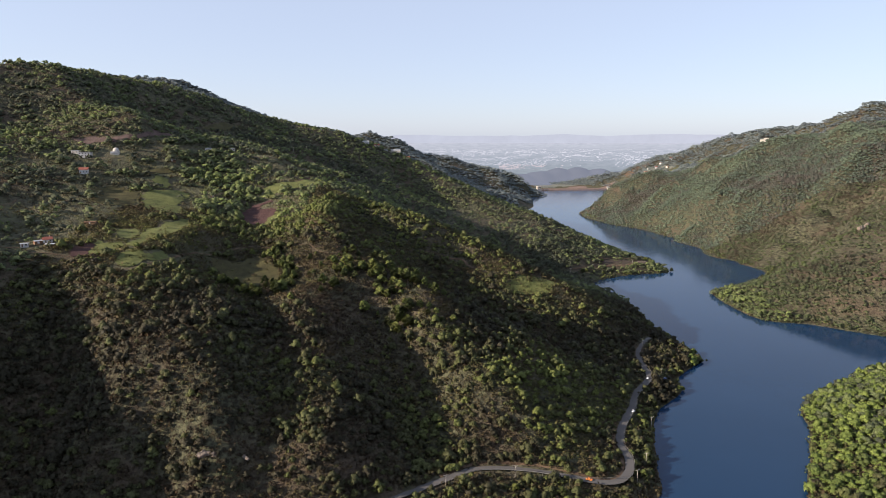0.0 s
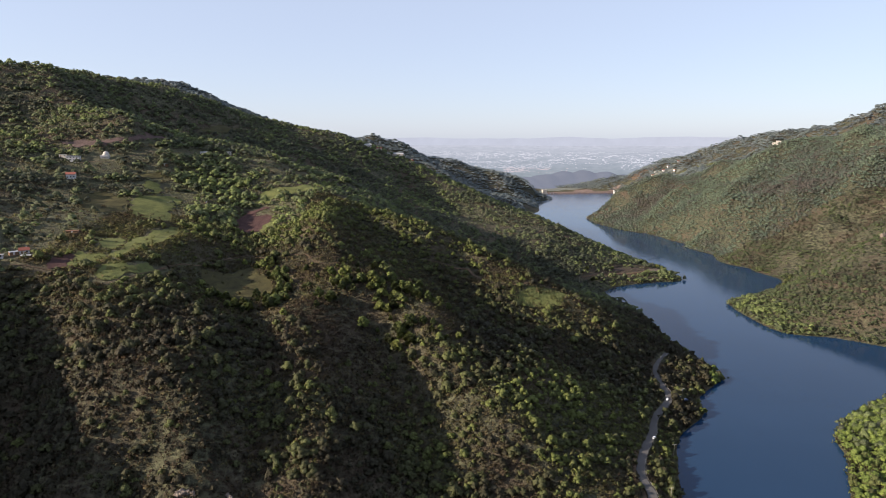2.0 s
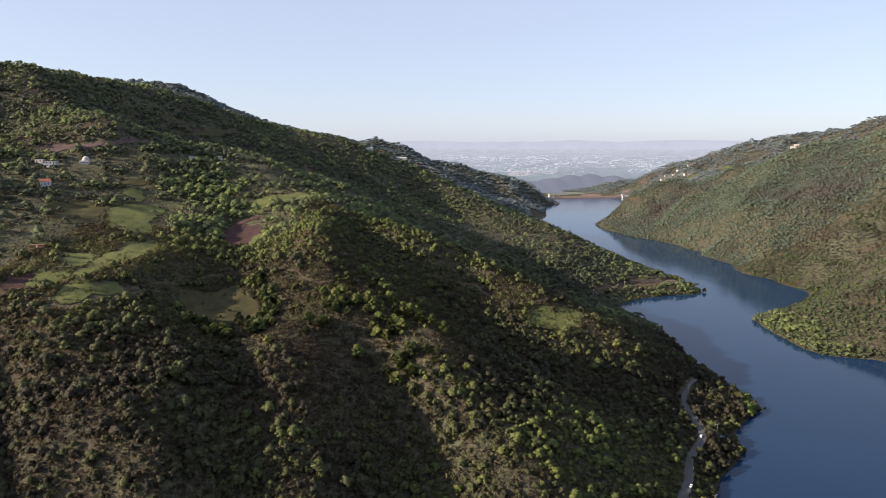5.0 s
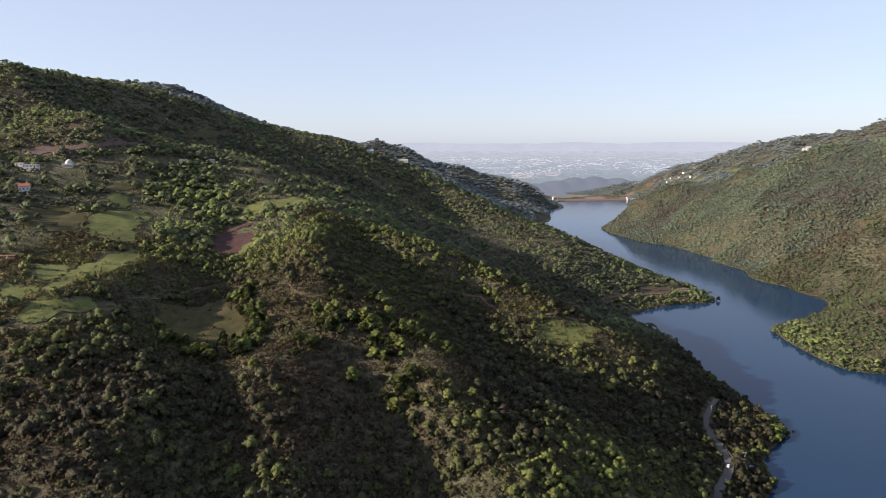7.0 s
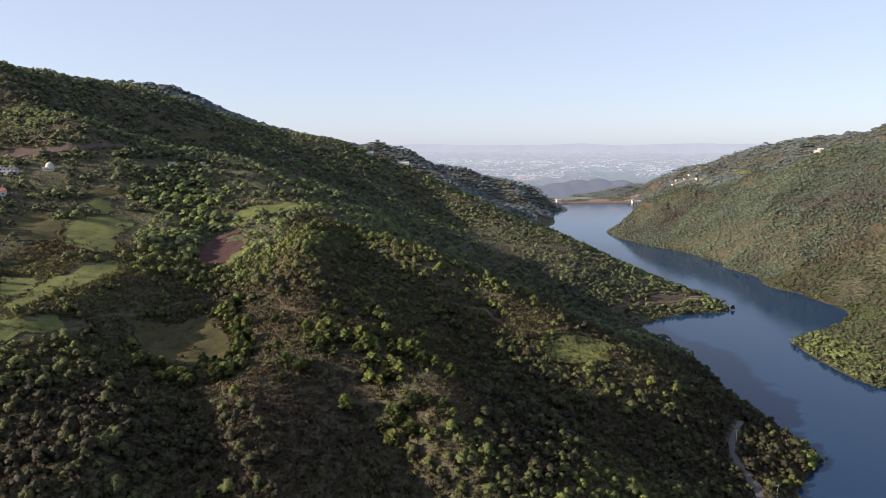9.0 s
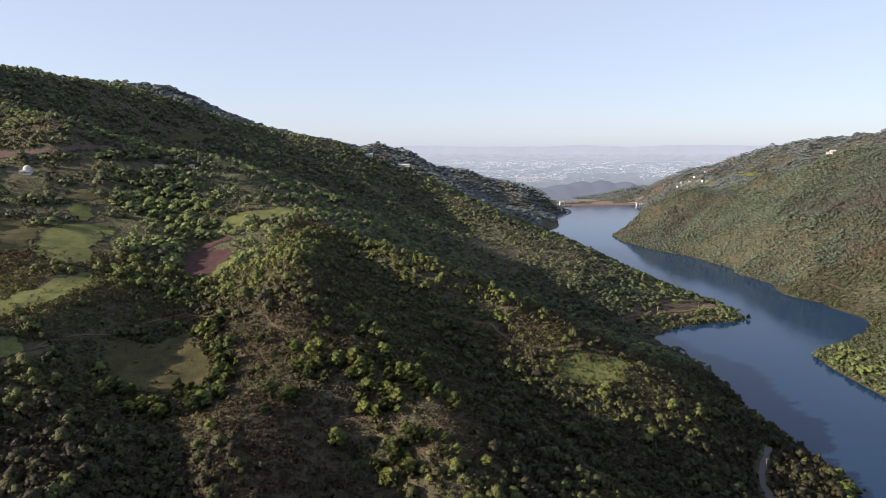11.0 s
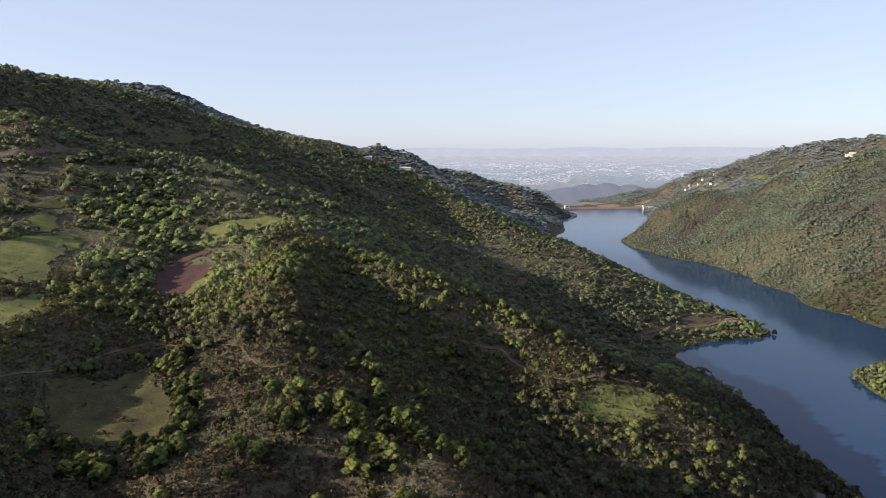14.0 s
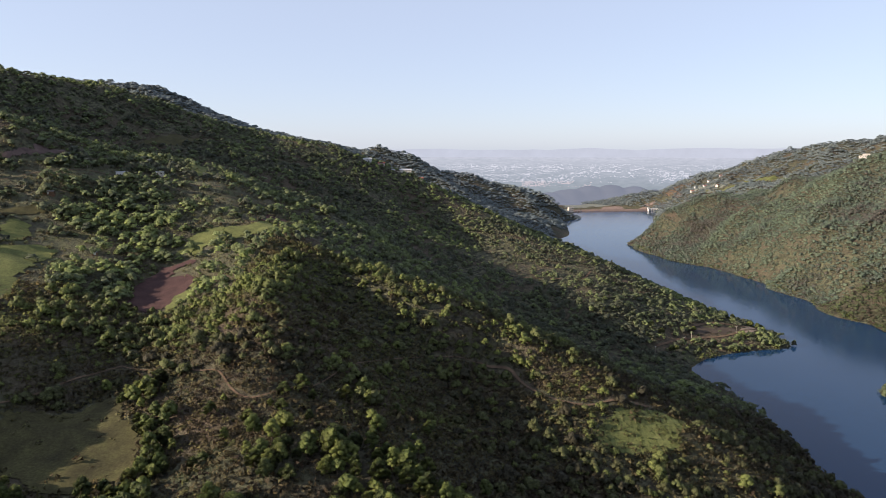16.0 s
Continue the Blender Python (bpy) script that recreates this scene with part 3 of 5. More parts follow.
# denser growth low on the slopes, shade painted into its tint: x, y, reach
SHADED_GROWTH = [(-130, 480, 40), (-110, 450, 40), (60, 560, 50), (110, 600, 50), (-300, 420, 90), (-210, 420, 80), (-120, 410, 70), (-40, 410, 60), (60, 420, 40), (150, 450, 50), (210, 560, 50), (230, 640, 55), (180, 615, 50), (150, 575, 45), (265, 700, 45), (280, 860, 50), (250, 960, 50)]
# fresher green growth, with sunlight put into plant tints: x, y, reach
SUN_BRIGHTENED = [(465, 885, 50), (490, 820, 60), (-140, 700, 45), (-110, 640, 35), (400, 480, 130), (40, 470, 60), (100, 460, 55), (150, 500, 50), (20, 540, 45), (70, 480, 50), (110, 560, 40), (-155, 815, 55), (-140, 745, 40), (115, 715, 45), (60, 470, 55), (-110, 450, 45), (20, 790, 60), (-490, 1010, 70), (-260, 560, 40)]


def bumps(spots, x, y):
    out = np.zeros(x.shape)
    for cx, cy, reach in spots:
        out = np.maximum(out, np.exp(-((x - cx) ** 2 + (y - cy) ** 2) / reach ** 2))
    return out


# farmed shelf: x, y, reach of hedged and grazed land
FARMED = [(-330, 980, 70), (-230, 1000, 70), (-260, 1080, 60), (-200, 950, 50), (-350, 900, 60), (-450, 840, 60), (-330, 640, 90), (-350, 740, 90), (-330, 840, 80), (-250, 600, 60), (-400, 860, 60), (-190, 850, 60), (-420, 620, 90)]


graze = ground.data.attributes.new("grazed", "FLOAT", "POINT")
graze.data.foreach_set("value", np.clip(1.1 * bumps(FARMED, GX, GY) - 0.2, 0, 0.85).astype(np.float32).ravel())


def woodiness(x, y):
    w = 0.30 + 0.32 * smooth_noise(x, y, 55.0, 21) + 0.22 * smooth_noise(x, y, 21.0, 22)
    return w + 0.9 * bumps(GROVES, x, y) + 0.38 * bumps(SHADED_GROWTH, x, y) - 0.55 * bumps(OPEN, x, y) - 0.42 * bumps(FARMED, x, y)


def stand(name, box, gap, size, tall, shapes, mat, label, category, keep, tint=(0.45, 0.22), seed=1, spread=0.30):
    rng = np.random.RandomState(seed)
    x, y = scatter(*box, gap, rng)
    z = land(x, y)
    bare = clear_ground(x, y)
    if category == "scrub" or "hill" in name:      # a few bushes stand in the meadows too
        grass = np.zeros(x.shape, bool)
        for poly in MEADOWS.values():
            grass |= inside(poly, x, y)
        for poly in PLOUGHED.values():
            grass |= inside(poly, x, y) & ((x < -365) | (x > 300))
        bare &= ~(grass & (rng.uniform(0, 1, x.shape) < 0.04 + 0.32 * ((smooth_noise(x, y, 14.0, 24) > 0.6) | inside(MEADOWS["orchard_grass"], x, y) & (rng.uniform(0, 1, x.shape) < 0.8))))
    ok = (z > 0.3) & ~bare & (rng.uniform(0, 1, x.shape) < keep(x, y, z))
    x, y, z = x[ok], y[ok], z[ok]
    big = np.clip(rng.lognormal(0.0, spread, x.shape), 0.45, 2.0)
    if name == "hill_woods":      # old broad trees stand between the fields
        big *= 1.0 + 0.35 * bumps(FARMED, x, y)
    # sun and shade of whole slopes go into the tints here too
    tints = np.clip(rng.normal(tint[0], tint[1], x.shape) + 0.28 * smooth_noise(x, y, 45.0, 11) + 0.28 * smooth_noise(x, y, 130.0, 12) + 0.25 * bumps(GROVES, x, y) + 0.27 * bumps(SUN_BRIGHTENED, x, y) + np.where((x > 560) & (y > 900), 0.8 * gullies(x, y)[0], 0.0) - 0.22 * bumps(OPEN, x, y) - 0.45 * bumps(SHADED_GROWTH, x, y), 0, 1)
    return plant(name, np.stack([x, y, z - 0.2], -1), size * big, tall * big * rng.uniform(0.85, 1.25, x.shape), tints, shapes, mat, rng, label, category)


def here(x, y):
    """The slopes that the flight passes nearest."""
    return (np.abs(x) < 330) & ((y < 760) | (x > -140) & (y < 870)) & (y > 320)


def knoll(x, y):
    """The wooded knoll and meadow edge, whose trees stand singly below."""
    return ((x > -185) & (x < 30) & (y > 535) & (y < 662))


stand("near_woods", (-330, 330, 330, 870), 5.2, 2.5, 2.8, shapes_near, LEAF, "bright green broadleaf trees scattered over the slopes", "trees", lambda x, y, z: np.where(knoll(x, y) | ~here(x, y), 0.0, np.clip(woodiness(x, y) + 0.16, 0.07, 0.95)), (0.50, 0.24), 31, 0.36)
stand("near_scrub", (-340, 340, 320, 870), 2.15, 1.5, 1.3, shapes_bush, HEATH, "dense olive and brown scrub on the slopes", "scrub", lambda x, y, z: np.where(here(x, y), np.clip(0.90 - 0.45 * bumps(GROVES, x, y), 0, 1), 0.0), (0.45, 0.26), 32, 0.40)
stand("hill_woods", (-700, 480, 340, 1600), 5.5, 3.1, 2.7, shapes_mid, HILL_LEAF, "broadleaf woodland on the western slopes", "woods", lambda x, y, z: np.where(here(x, y) | (x < -0.78 * y - 30), 0.0, np.clip(woodiness(x, y) + 0.34, 0.10, 1.0)), (0.42, 0.26), 33, 0.6)
stand("hill_scrub", (-560, -120, 520, 1120), 3.4, 1.25, 1.2, shapes_bush, HEATH, "low dark scrub between the fields", "scrub", lambda x, y, z: np.where(here(x, y), 0.0, 0.5), (0.5, 0.25), 38, 0.35)
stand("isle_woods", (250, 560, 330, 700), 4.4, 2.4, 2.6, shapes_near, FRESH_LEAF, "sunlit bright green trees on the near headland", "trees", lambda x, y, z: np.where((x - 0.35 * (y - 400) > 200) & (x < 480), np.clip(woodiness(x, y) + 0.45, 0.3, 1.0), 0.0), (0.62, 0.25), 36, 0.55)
def east(x, y):
    return ~((x < 480) & (y > 990) | (x > 950) & (y < 1100) | (x < 560) & (y < 700))


stand("shore_woods", (330, 1000, 690, 1300), 4.0, 2.3, 1.7, shapes_mid, SHORE_LEAF, "mixed woodland and heath on the eastern headland", "woods", lambda x, y, z: np.where(east(x, y), np.clip(woodiness(x, y) + 0.55 - 0.9 * gullies(x, y)[0], 0.18, 1.0), 0.0), (0.45, 0.24), 34, 0.5)
stand("slope_woods", (470, 1350, 1300, 2250), 3.5, 2.2, 2.2, shapes_far, HAZED_FAR_LEAF, "mixed woodland covering the eastern hillside", "woods", lambda x, y, z: np.clip(woodiness(x, y) + 0.55 - 0.9 * gullies(x, y)[0], 0.2, 1.0), (0.45, 0.24), 39, 0.5)
stand("distant_woods", (-1100, 2000, 1300, 3400), 9.0, 5.8, 3.6, shapes_dist, HAZED_DIST_LEAF, "hazy woodland on the distant ridges", "woods", lambda x, y, z: np.where(((x > 330) & (x < 1350) & (y < 2250)) | ((x > -700) & (x < 480) & (y < 1600)), 0.0, np.clip(woodiness(x * 0.5, y * 0.5) + 0.62, 0.15, 1.0)), (0.5, 0.24), 35, 0.35)
vx, vy = np.meshgrid(np.arange(94, 158, 4.2), np.arange(692, 734, 1.9))
vine_rng = np.random.RandomState(12)
vx, vy = vx + vine_rng.uniform(-0.5, 0.5, vx.shape), vy + vine_rng.uniform(-0.4, 0.4, vy.shape)
vin = inside(MEADOWS["orchard_grass"], vx, vy) & (vine_rng.uniform(0, 1, vx.shape) < 0.8)
vx, vy = vx[vin], vy[vin]
plant("orchard_shrubs", np.stack([vx, vy, land(vx, vy)], -1), vine_rng.uniform(0.7, 1.3, len(vx)), vine_rng.uniform(0.8, 1.5, len(vx)), vine_rng.uniform(0.4, 1.0, len(vx)), shapes_bush, LEAF, vine_rng, "rows of small green shrubs on a grassy terrace", "shrubs")

# fresh green bushes along the waterline
edge_rng = np.random.RandomState(16)
edge_spots = []
for line in (RELIEF[2], RELIEF[4], RELIEF[5]):
    for a, b in zip(line, line[1:]):
        for t in np.arange(0.0, 1.0, 4.5 / math.hypot(b[0] - a[0], b[1] - a[1])):
            edge_spots.append((a[0] + (b[0] - a[0]) * t, a[1] + (b[1] - a[1]) * t))
edge_spots = np.array(edge_spots) + edge_rng.uniform(-4.0, 4.0, (len(edge_spots), 2))
edge_z = land(edge_spots[:, 0], edge_spots[:, 1])
edge_ok = (edge_z > -0.4) & (edge_spots[:, 1] > 330) & (smooth_noise(edge_spots[:, 0], edge_spots[:, 1], 40.0, 27) > -0.35)
edge_spots, edge_z = edge_spots[edge_ok], np.maximum(edge_z[edge_ok], -0.2)
plant("waterside_bushes", np.column_stack([edge_spots, edge_z - 0.1]), edge_rng.uniform(1.0, 2.6, len(edge_z)) * (1 + 0.6 * (edge_spots[:, 1] > 1000)), edge_rng.uniform(1.2, 3.4, len(edge_z)) * (1 + 0.6 * (edge_spots[:, 1] > 1000)), edge_rng.uniform(0.45, 1.0, len(edge_z)), shapes_bush, LEAF, edge_rng, "bright green bushes along the water's edge", "bushes")

# ---- fields, tracks and the shore road, laid on the ground ----
def make_meadow(name, *fresh):
    m, n, l, b = material(name, 0.95, 0.1)
    a = ramp(n, l, noise_node(n, l, 11.0, 6, 0.7), [(0.3, fresh[0]), (0.55, fresh[1]), (0.75, fresh[2])])
    f = ramp(n, l, noise_node(n, l, 1.2, 5, 0.7), [(0.3, (0.6, 0.6, 0.55)), (0.7, (1.25, 1.25, 1.15))])
    l.new(mixed(n, l, 1.0, a, f, "MULTIPLY"), b.inputs["Base Color"])
    relief_bump(n, l, b, noise_node(n, l, 0.9, 5, 0.7), 0.6, 0.4)
    return m


def make_soil(name, dark, lite):
    m, n, l, b = material(name, 0.97, 0.1)
    a = ramp(n, l, noise_node(n, l, 9.0, 4, 0.6), [(0.3, dark), (0.7, lite)])
    f = ramp(n, l, noise_node(n, l, 0.7, 5, 0.7), [(0.3, (0.75, 0.75, 0.75)), (0.7, (1.2, 1.2, 1.2))])
    l.new(mixed(n, l, 1.0, a, f, "MULTIPLY"), b.inputs["Base Color"])
    relief_bump(n, l, b, noise_node(n, l, 0.8, 5, 0.7), 0.7, 0.4)
    return m


MEADOW = make_meadow("meadow_grass", (0.070, 0.080, 0.034), (0.112, 0.124, 0.048), (0.152, 0.150, 0.068))
# olive-brown grass with the evening shade on these fields put into its colour
SHADED_MEADOW = make_meadow("shaded_meadow_grass", (0.036, 0.033, 0.020), (0.062, 0.058, 0.029), (0.088, 0.085, 0.038))
SHADED_FIELDS = {"hollow_meadow", "brown_terrace", "top_meadow", "upper_pasture"}
RED_SOIL = make_soil("red_soil", (0.046, 0.027, 0.026), (0.076, 0.044, 0.041))
CUT_EARTH = make_soil("cut_earth", (0.070, 0.050, 0.046), (0.125, 0.090, 0.080))
DIRT = make_soil("track_dirt", (0.070, 0.048, 0.034), (0.145, 0.102, 0.068))


def drape(name, poly, mat, label, category, lift=0.6, step=1.6):
    """A field: the ground's own shape inside the outline, a little above it."""
    px, py = [p[0] for p in poly], [p[1] for p in poly]
    xs, ys = np.arange(min(px), max(px) + step, step), np.arange(min(py), max(py) + step, step)
    x, y = np.meshgrid(xs, ys)
    wob = 5.0 * smooth_noise(x, y, 15.0, 41) + 3.0 * smooth_noise(x, y, 5.0, 43), 5.0 * smooth_noise(x, y, 15.0, 42) + 3.0 * smooth_noise(x, y, 5.0, 44)
    f = grid_faces(len(ys), len(xs))
    v = np.stack([x, y, land(x, y) + lift], -1).reshape(-1, 3)
    mid = v[f].mean(1)
    keep = inside(poly, mid[:, 0] + wob[0].ravel()[f[:, 0]], mid[:, 1] + wob[1].ravel()[f[:, 0]])
    f = f[keep]
    used, back = np.unique(f, return_inverse=True)
    ob = fast_mesh(name, v[used], back.reshape(f.shape), mat)
    return tagged(ob, label, category, kind="structure")


def curve_through(line, step):
    """Points every few metres on a smooth curve through the given ones."""
    p = np.array([q[:2] for q in line], float)
    p = np.vstack([2 * p[0] - p[1], p, 2 * p[-1] - p[-2]])
    out = []
    for k in range(1, len(p) - 2):
        a, b, c, d = p[k - 1:k + 3]
        n = max(2, int(np.hypot(*(c - b)) / step))
        t = (np.arange(n) / n)[:, None]
        out.append(0.5 * (2 * b + (c - a) * t + (2 * a - 5 * b + 4 * c - d) * t * t + (3 * b - a - 3 * c + d) * t ** 3))
    out.append(p[-2][None])
    return np.concatenate(out)


def ribbon(name, line, width, mat, label, category, lift, level=None, step=3.0, across=4):
    c = curve_through(line, step)
    d = np.gradient(c, axis=0)
    side = np.stack([-d[:, 1], d[:, 0]], 1) / np.hypot(d[:, 0], d[:, 1])[:, None]
    offs = np.linspace(-0.5, 0.5, across)
    wide = width * (1 + 0.18 * smooth_noise(c[:, 0], c[:, 1], 8.0, 51)) if level is None else np.full(len(c), width)
    p = c[:, None] + side[:, None] * (offs[None, :, None] * wide[:, None, None])
    z = land(p[..., 0], p[..., 1]) + lift if level is None else np.repeat(level(c)[:, None], across, 1) + lift
    ob = fast_mesh(name, np.concatenate([p, z[..., None]], -1).reshape(-1, 3), grid_faces(len(c), across)[:, ::-1], mat)
    return tagged(ob, label, category, kind="structure")


for k, poly in MEADOWS.items():
    drape(k, poly, SHADED_MEADOW if k in SHADED_FIELDS else MEADOW, "olive-brown meadow on the slope, coloured as in shade" if k in SHADED_FIELDS else "grassy hillside meadow in fresh and yellowed green", "meadow")
for k, poly in PLOUGHED.items():
    drape(k, poly, make_soil("bank_soil", (0.050, 0.040, 0.032), (0.085, 0.068, 0.054)) if k == "spit_bank" else CUT_EARTH if k == "earth_cutting" else RED_SOIL, "bare reddish-brown earth among the scrub", "field")
drape("spit_clearing", FIELDS[-2], make_soil("clearing_soil", (0.20, 0.15, 0.11), (0.30, 0.235, 0.18)), "pale bare clearing on the wooded spit", "clearing")
for k, line in PATHS.items():
    ribbon(k, line, 3.4 if "spit" in k else 2.4 if "ridge" in k else 2.2 if k == "spur_track" else 0.7 if "shaded" in k else 0.85, DIRT, "narrow pale dirt track along the slope", "track", 0.75)


def road_level(c):
    line = np.array(SHORE_ROAD)
    seg = np.array([np.argmin(np.hypot(line[:, 0] - q[0], line[:, 1] - q[1])) for q in c])
    z = line[seg, 2].astype(float)
    z = np.maximum(z, land(c[:, 0], c[:, 1]))
    k = np.ones(9) / 9
    return np.convolve(np.pad(z, 4, mode="edge"), k, mode="valid")


ribbon("road", SHORE_ROAD, 6.0, ASPHALT, "winding grey asphalt road above the lake shore", "road", 0.5, road_level)
bank_line = curve_through(SHORE_ROAD, 6.0)
bank_way = np.gradient(bank_line, axis=0)
bank_line = bank_line + np.stack([-bank_way[:, 1], bank_way[:, 0]], 1) / np.hypot(bank_way[:, 0], bank_way[:, 1])[:, None] * 4.8
bank_line = bank_line[(bank_line[:, 1] > 385) & (bank_line[:, 1] < 480) & (bank_line[:, 0] > 10)]
ribbon("road_cutting", [tuple(q) for q in bank_line], 2.8, DIRT, "bare orange-brown bank cut above the road", "bank", 0.45)
# pale dry grass, greyed further in colour for the air haze
HAZED_PASTURE = make_soil("hazed_pasture_grass", (0.120, 0.132, 0.118), (0.160, 0.166, 0.145))
drape("dam_side_earth", [(900, 2955), (1010, 2960), (1090, 3000), (1120, 3060), (1060, 3090), (960, 3050), (700, 2985), (520, 2960), (500, 2935)], DIRT, "bare tan earth beside the dam", "bare ground", 0.8, 6.0)
drape("valley_pasture", [(640, 3330), (740, 3350), (860, 3345), (950, 3370), (930, 3415), (800, 3420), (690, 3400)], HAZED_PASTURE, "pale pastures in the valley below the dam", "pasture", 0.8, 14.0)

EARTHS = {"dam_foot_earth": [(662, 2962), (736, 3153), (803, 3149), (823, 3067), (782, 2962)], "hillfoot_earth": [(865, 3067), (907, 3098), (972, 3022), (993, 2903), (958, 2869), (912, 2960)]}
for k, poly in EARTHS.items():
    drape(k, poly, make_soil(k, (0.125, 0.095, 0.084), (0.18, 0.138, 0.122)), "bare reddish earth by the dam", "bare ground", 1.0, 8.0)
PASTURES = {
    "slope_pasture": [(948, 3045), (1001, 2989), (1034, 2953), (1006, 2877), (971, 2948)],
    "gap_pasture": [(957, 3087), (1035, 2891), (1146, 2841), (1221, 2793), (1140, 2779), (1016, 2841)],
    "low_hill_pasture": [(600, 3395), (700, 3425), (830, 3440), (940, 3430), (900, 3380), (760, 3375)],
    "toe_pasture": [(560, 3130), (700, 3170), (860, 3160), (900, 3220), (720, 3250), (580, 3210)],
}
for k, poly in PASTURES.items():
    drape(k, poly, HAZED_PASTURE, "pale dry pasture on the valley side", "pasture", 0.8, 12.0)

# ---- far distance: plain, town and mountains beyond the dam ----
def make_haze_glow(name, colour, light):
    """Distance, seen through kilometres of air: the haze is painted as a glow."""
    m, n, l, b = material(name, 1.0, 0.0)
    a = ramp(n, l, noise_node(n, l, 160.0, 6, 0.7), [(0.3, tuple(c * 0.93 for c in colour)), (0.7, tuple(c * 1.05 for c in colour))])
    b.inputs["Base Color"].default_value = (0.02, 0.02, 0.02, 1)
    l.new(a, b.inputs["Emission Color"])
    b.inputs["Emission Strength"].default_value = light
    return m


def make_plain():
    """The plain pales towards the far mountains, haze painted into its glow."""
    m = make_haze_glow("hazy_plain", (1, 1, 1), 0.84)
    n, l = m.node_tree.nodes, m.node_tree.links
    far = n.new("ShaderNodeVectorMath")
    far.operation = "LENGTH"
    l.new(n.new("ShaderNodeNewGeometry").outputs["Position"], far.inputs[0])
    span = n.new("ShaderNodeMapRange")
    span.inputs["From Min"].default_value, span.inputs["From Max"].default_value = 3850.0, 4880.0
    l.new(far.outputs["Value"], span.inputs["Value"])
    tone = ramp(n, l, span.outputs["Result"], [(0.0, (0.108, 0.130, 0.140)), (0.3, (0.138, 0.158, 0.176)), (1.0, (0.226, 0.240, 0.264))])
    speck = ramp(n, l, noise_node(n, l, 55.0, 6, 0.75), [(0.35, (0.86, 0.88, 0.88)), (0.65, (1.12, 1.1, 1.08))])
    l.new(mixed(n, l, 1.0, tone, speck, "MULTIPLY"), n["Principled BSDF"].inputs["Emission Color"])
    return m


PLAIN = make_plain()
PEAKS = make_haze_glow("hazy_mountains", (0.226, 0.242, 0.270), 0.84)


def plain_height(r):
    return 6.0 + 190.0 * np.clip((r - 3900.0) / 950.0, 0, 1) ** 0.9


angles = np.radians(np.linspace(-60, 75, 120))
radii = np.linspace(3850, 4860, 24)
A, R = np.meshgrid(angles, radii)
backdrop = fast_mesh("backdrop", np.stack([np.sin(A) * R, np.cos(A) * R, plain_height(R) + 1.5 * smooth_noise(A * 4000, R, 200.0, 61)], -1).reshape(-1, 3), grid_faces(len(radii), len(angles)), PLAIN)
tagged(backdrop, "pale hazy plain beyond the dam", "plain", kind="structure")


def mountain_wall(name, radius, base, rise, seed):
    a = np.radians(np.linspace(-179, 180, 700))
    top = base + rise * (0.55 + 0.35 * smooth_noise(np.degrees(a), a * 0, 9.0, seed) + 0.16 * smooth_noise(np.degrees(a), a * 0, 3.1, seed + 1) + 0.05 * smooth_noise(np.degrees(a), a * 0, 0.9, seed + 2))
    rows = [np.full(a.shape, -200.0), top * 0.5, top]
    v = np.concatenate([np.stack([np.sin(a) * (radius - 12 * (2 - k)), np.cos(a) * (radius - 12 * (2 - k)), z], -1) for k, z in enumerate(rows)])
    ob = fast_mesh(name, v, grid_faces(3, len(a)), PEAKS)
    return tagged(ob, "faint blue mountain range in the haze", "mountains", kind="structure")


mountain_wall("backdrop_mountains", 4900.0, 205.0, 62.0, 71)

# the low hills glow in a haze colour as well
HAZY_HILL = make_haze_glow("hazy_hills", (0.086, 0.096, 0.118), 0.84)


def low_hills(name, rows, deep, seed):
    """Low hazy hills on the plain: each row is x, y, half length, height."""
    x, y = np.meshgrid(np.arange(150, 1700, 14.0), np.arange(3150, 3840, 14.0))
    z = np.full(x.shape, -25.0)
    for cx, cy, reach, high in rows:
        z = np.maximum(z, high * np.exp(-((x - cx) / reach) ** 2 - ((y - cy) / deep) ** 2) - 8.0)
    z += 5.0 * smooth_noise(x, y, 90.0, seed) + 2.5 * smooth_noise(x, y, 34.0, seed + 1)
    ob = fast_mesh(name, np.stack([x, y, z], -1).reshape(-1, 3), grid_faces(*x.shape), HAZY_HILL)
    return tagged(ob, "low blue-grey hills beyond the dam in the haze", "hills", kind="structure")


low_hills("backdrop_hills", [(540, 3380, 110, 50), (640, 3420, 120, 70), (740, 3450, 130, 82), (850, 3450, 130, 84), (960, 3440, 130, 78), (1070, 3420, 130, 66), (1180, 3400, 130, 54), (420, 3420, 160, 44), (1300, 3400, 200, 56)], 120.0, 65)

# town walls glow in haze colour, so no side falls dark
GLOWING_WALLS = make_haze_glow("glowing_town_walls", (0.298, 0.304, 0.322), 0.84)


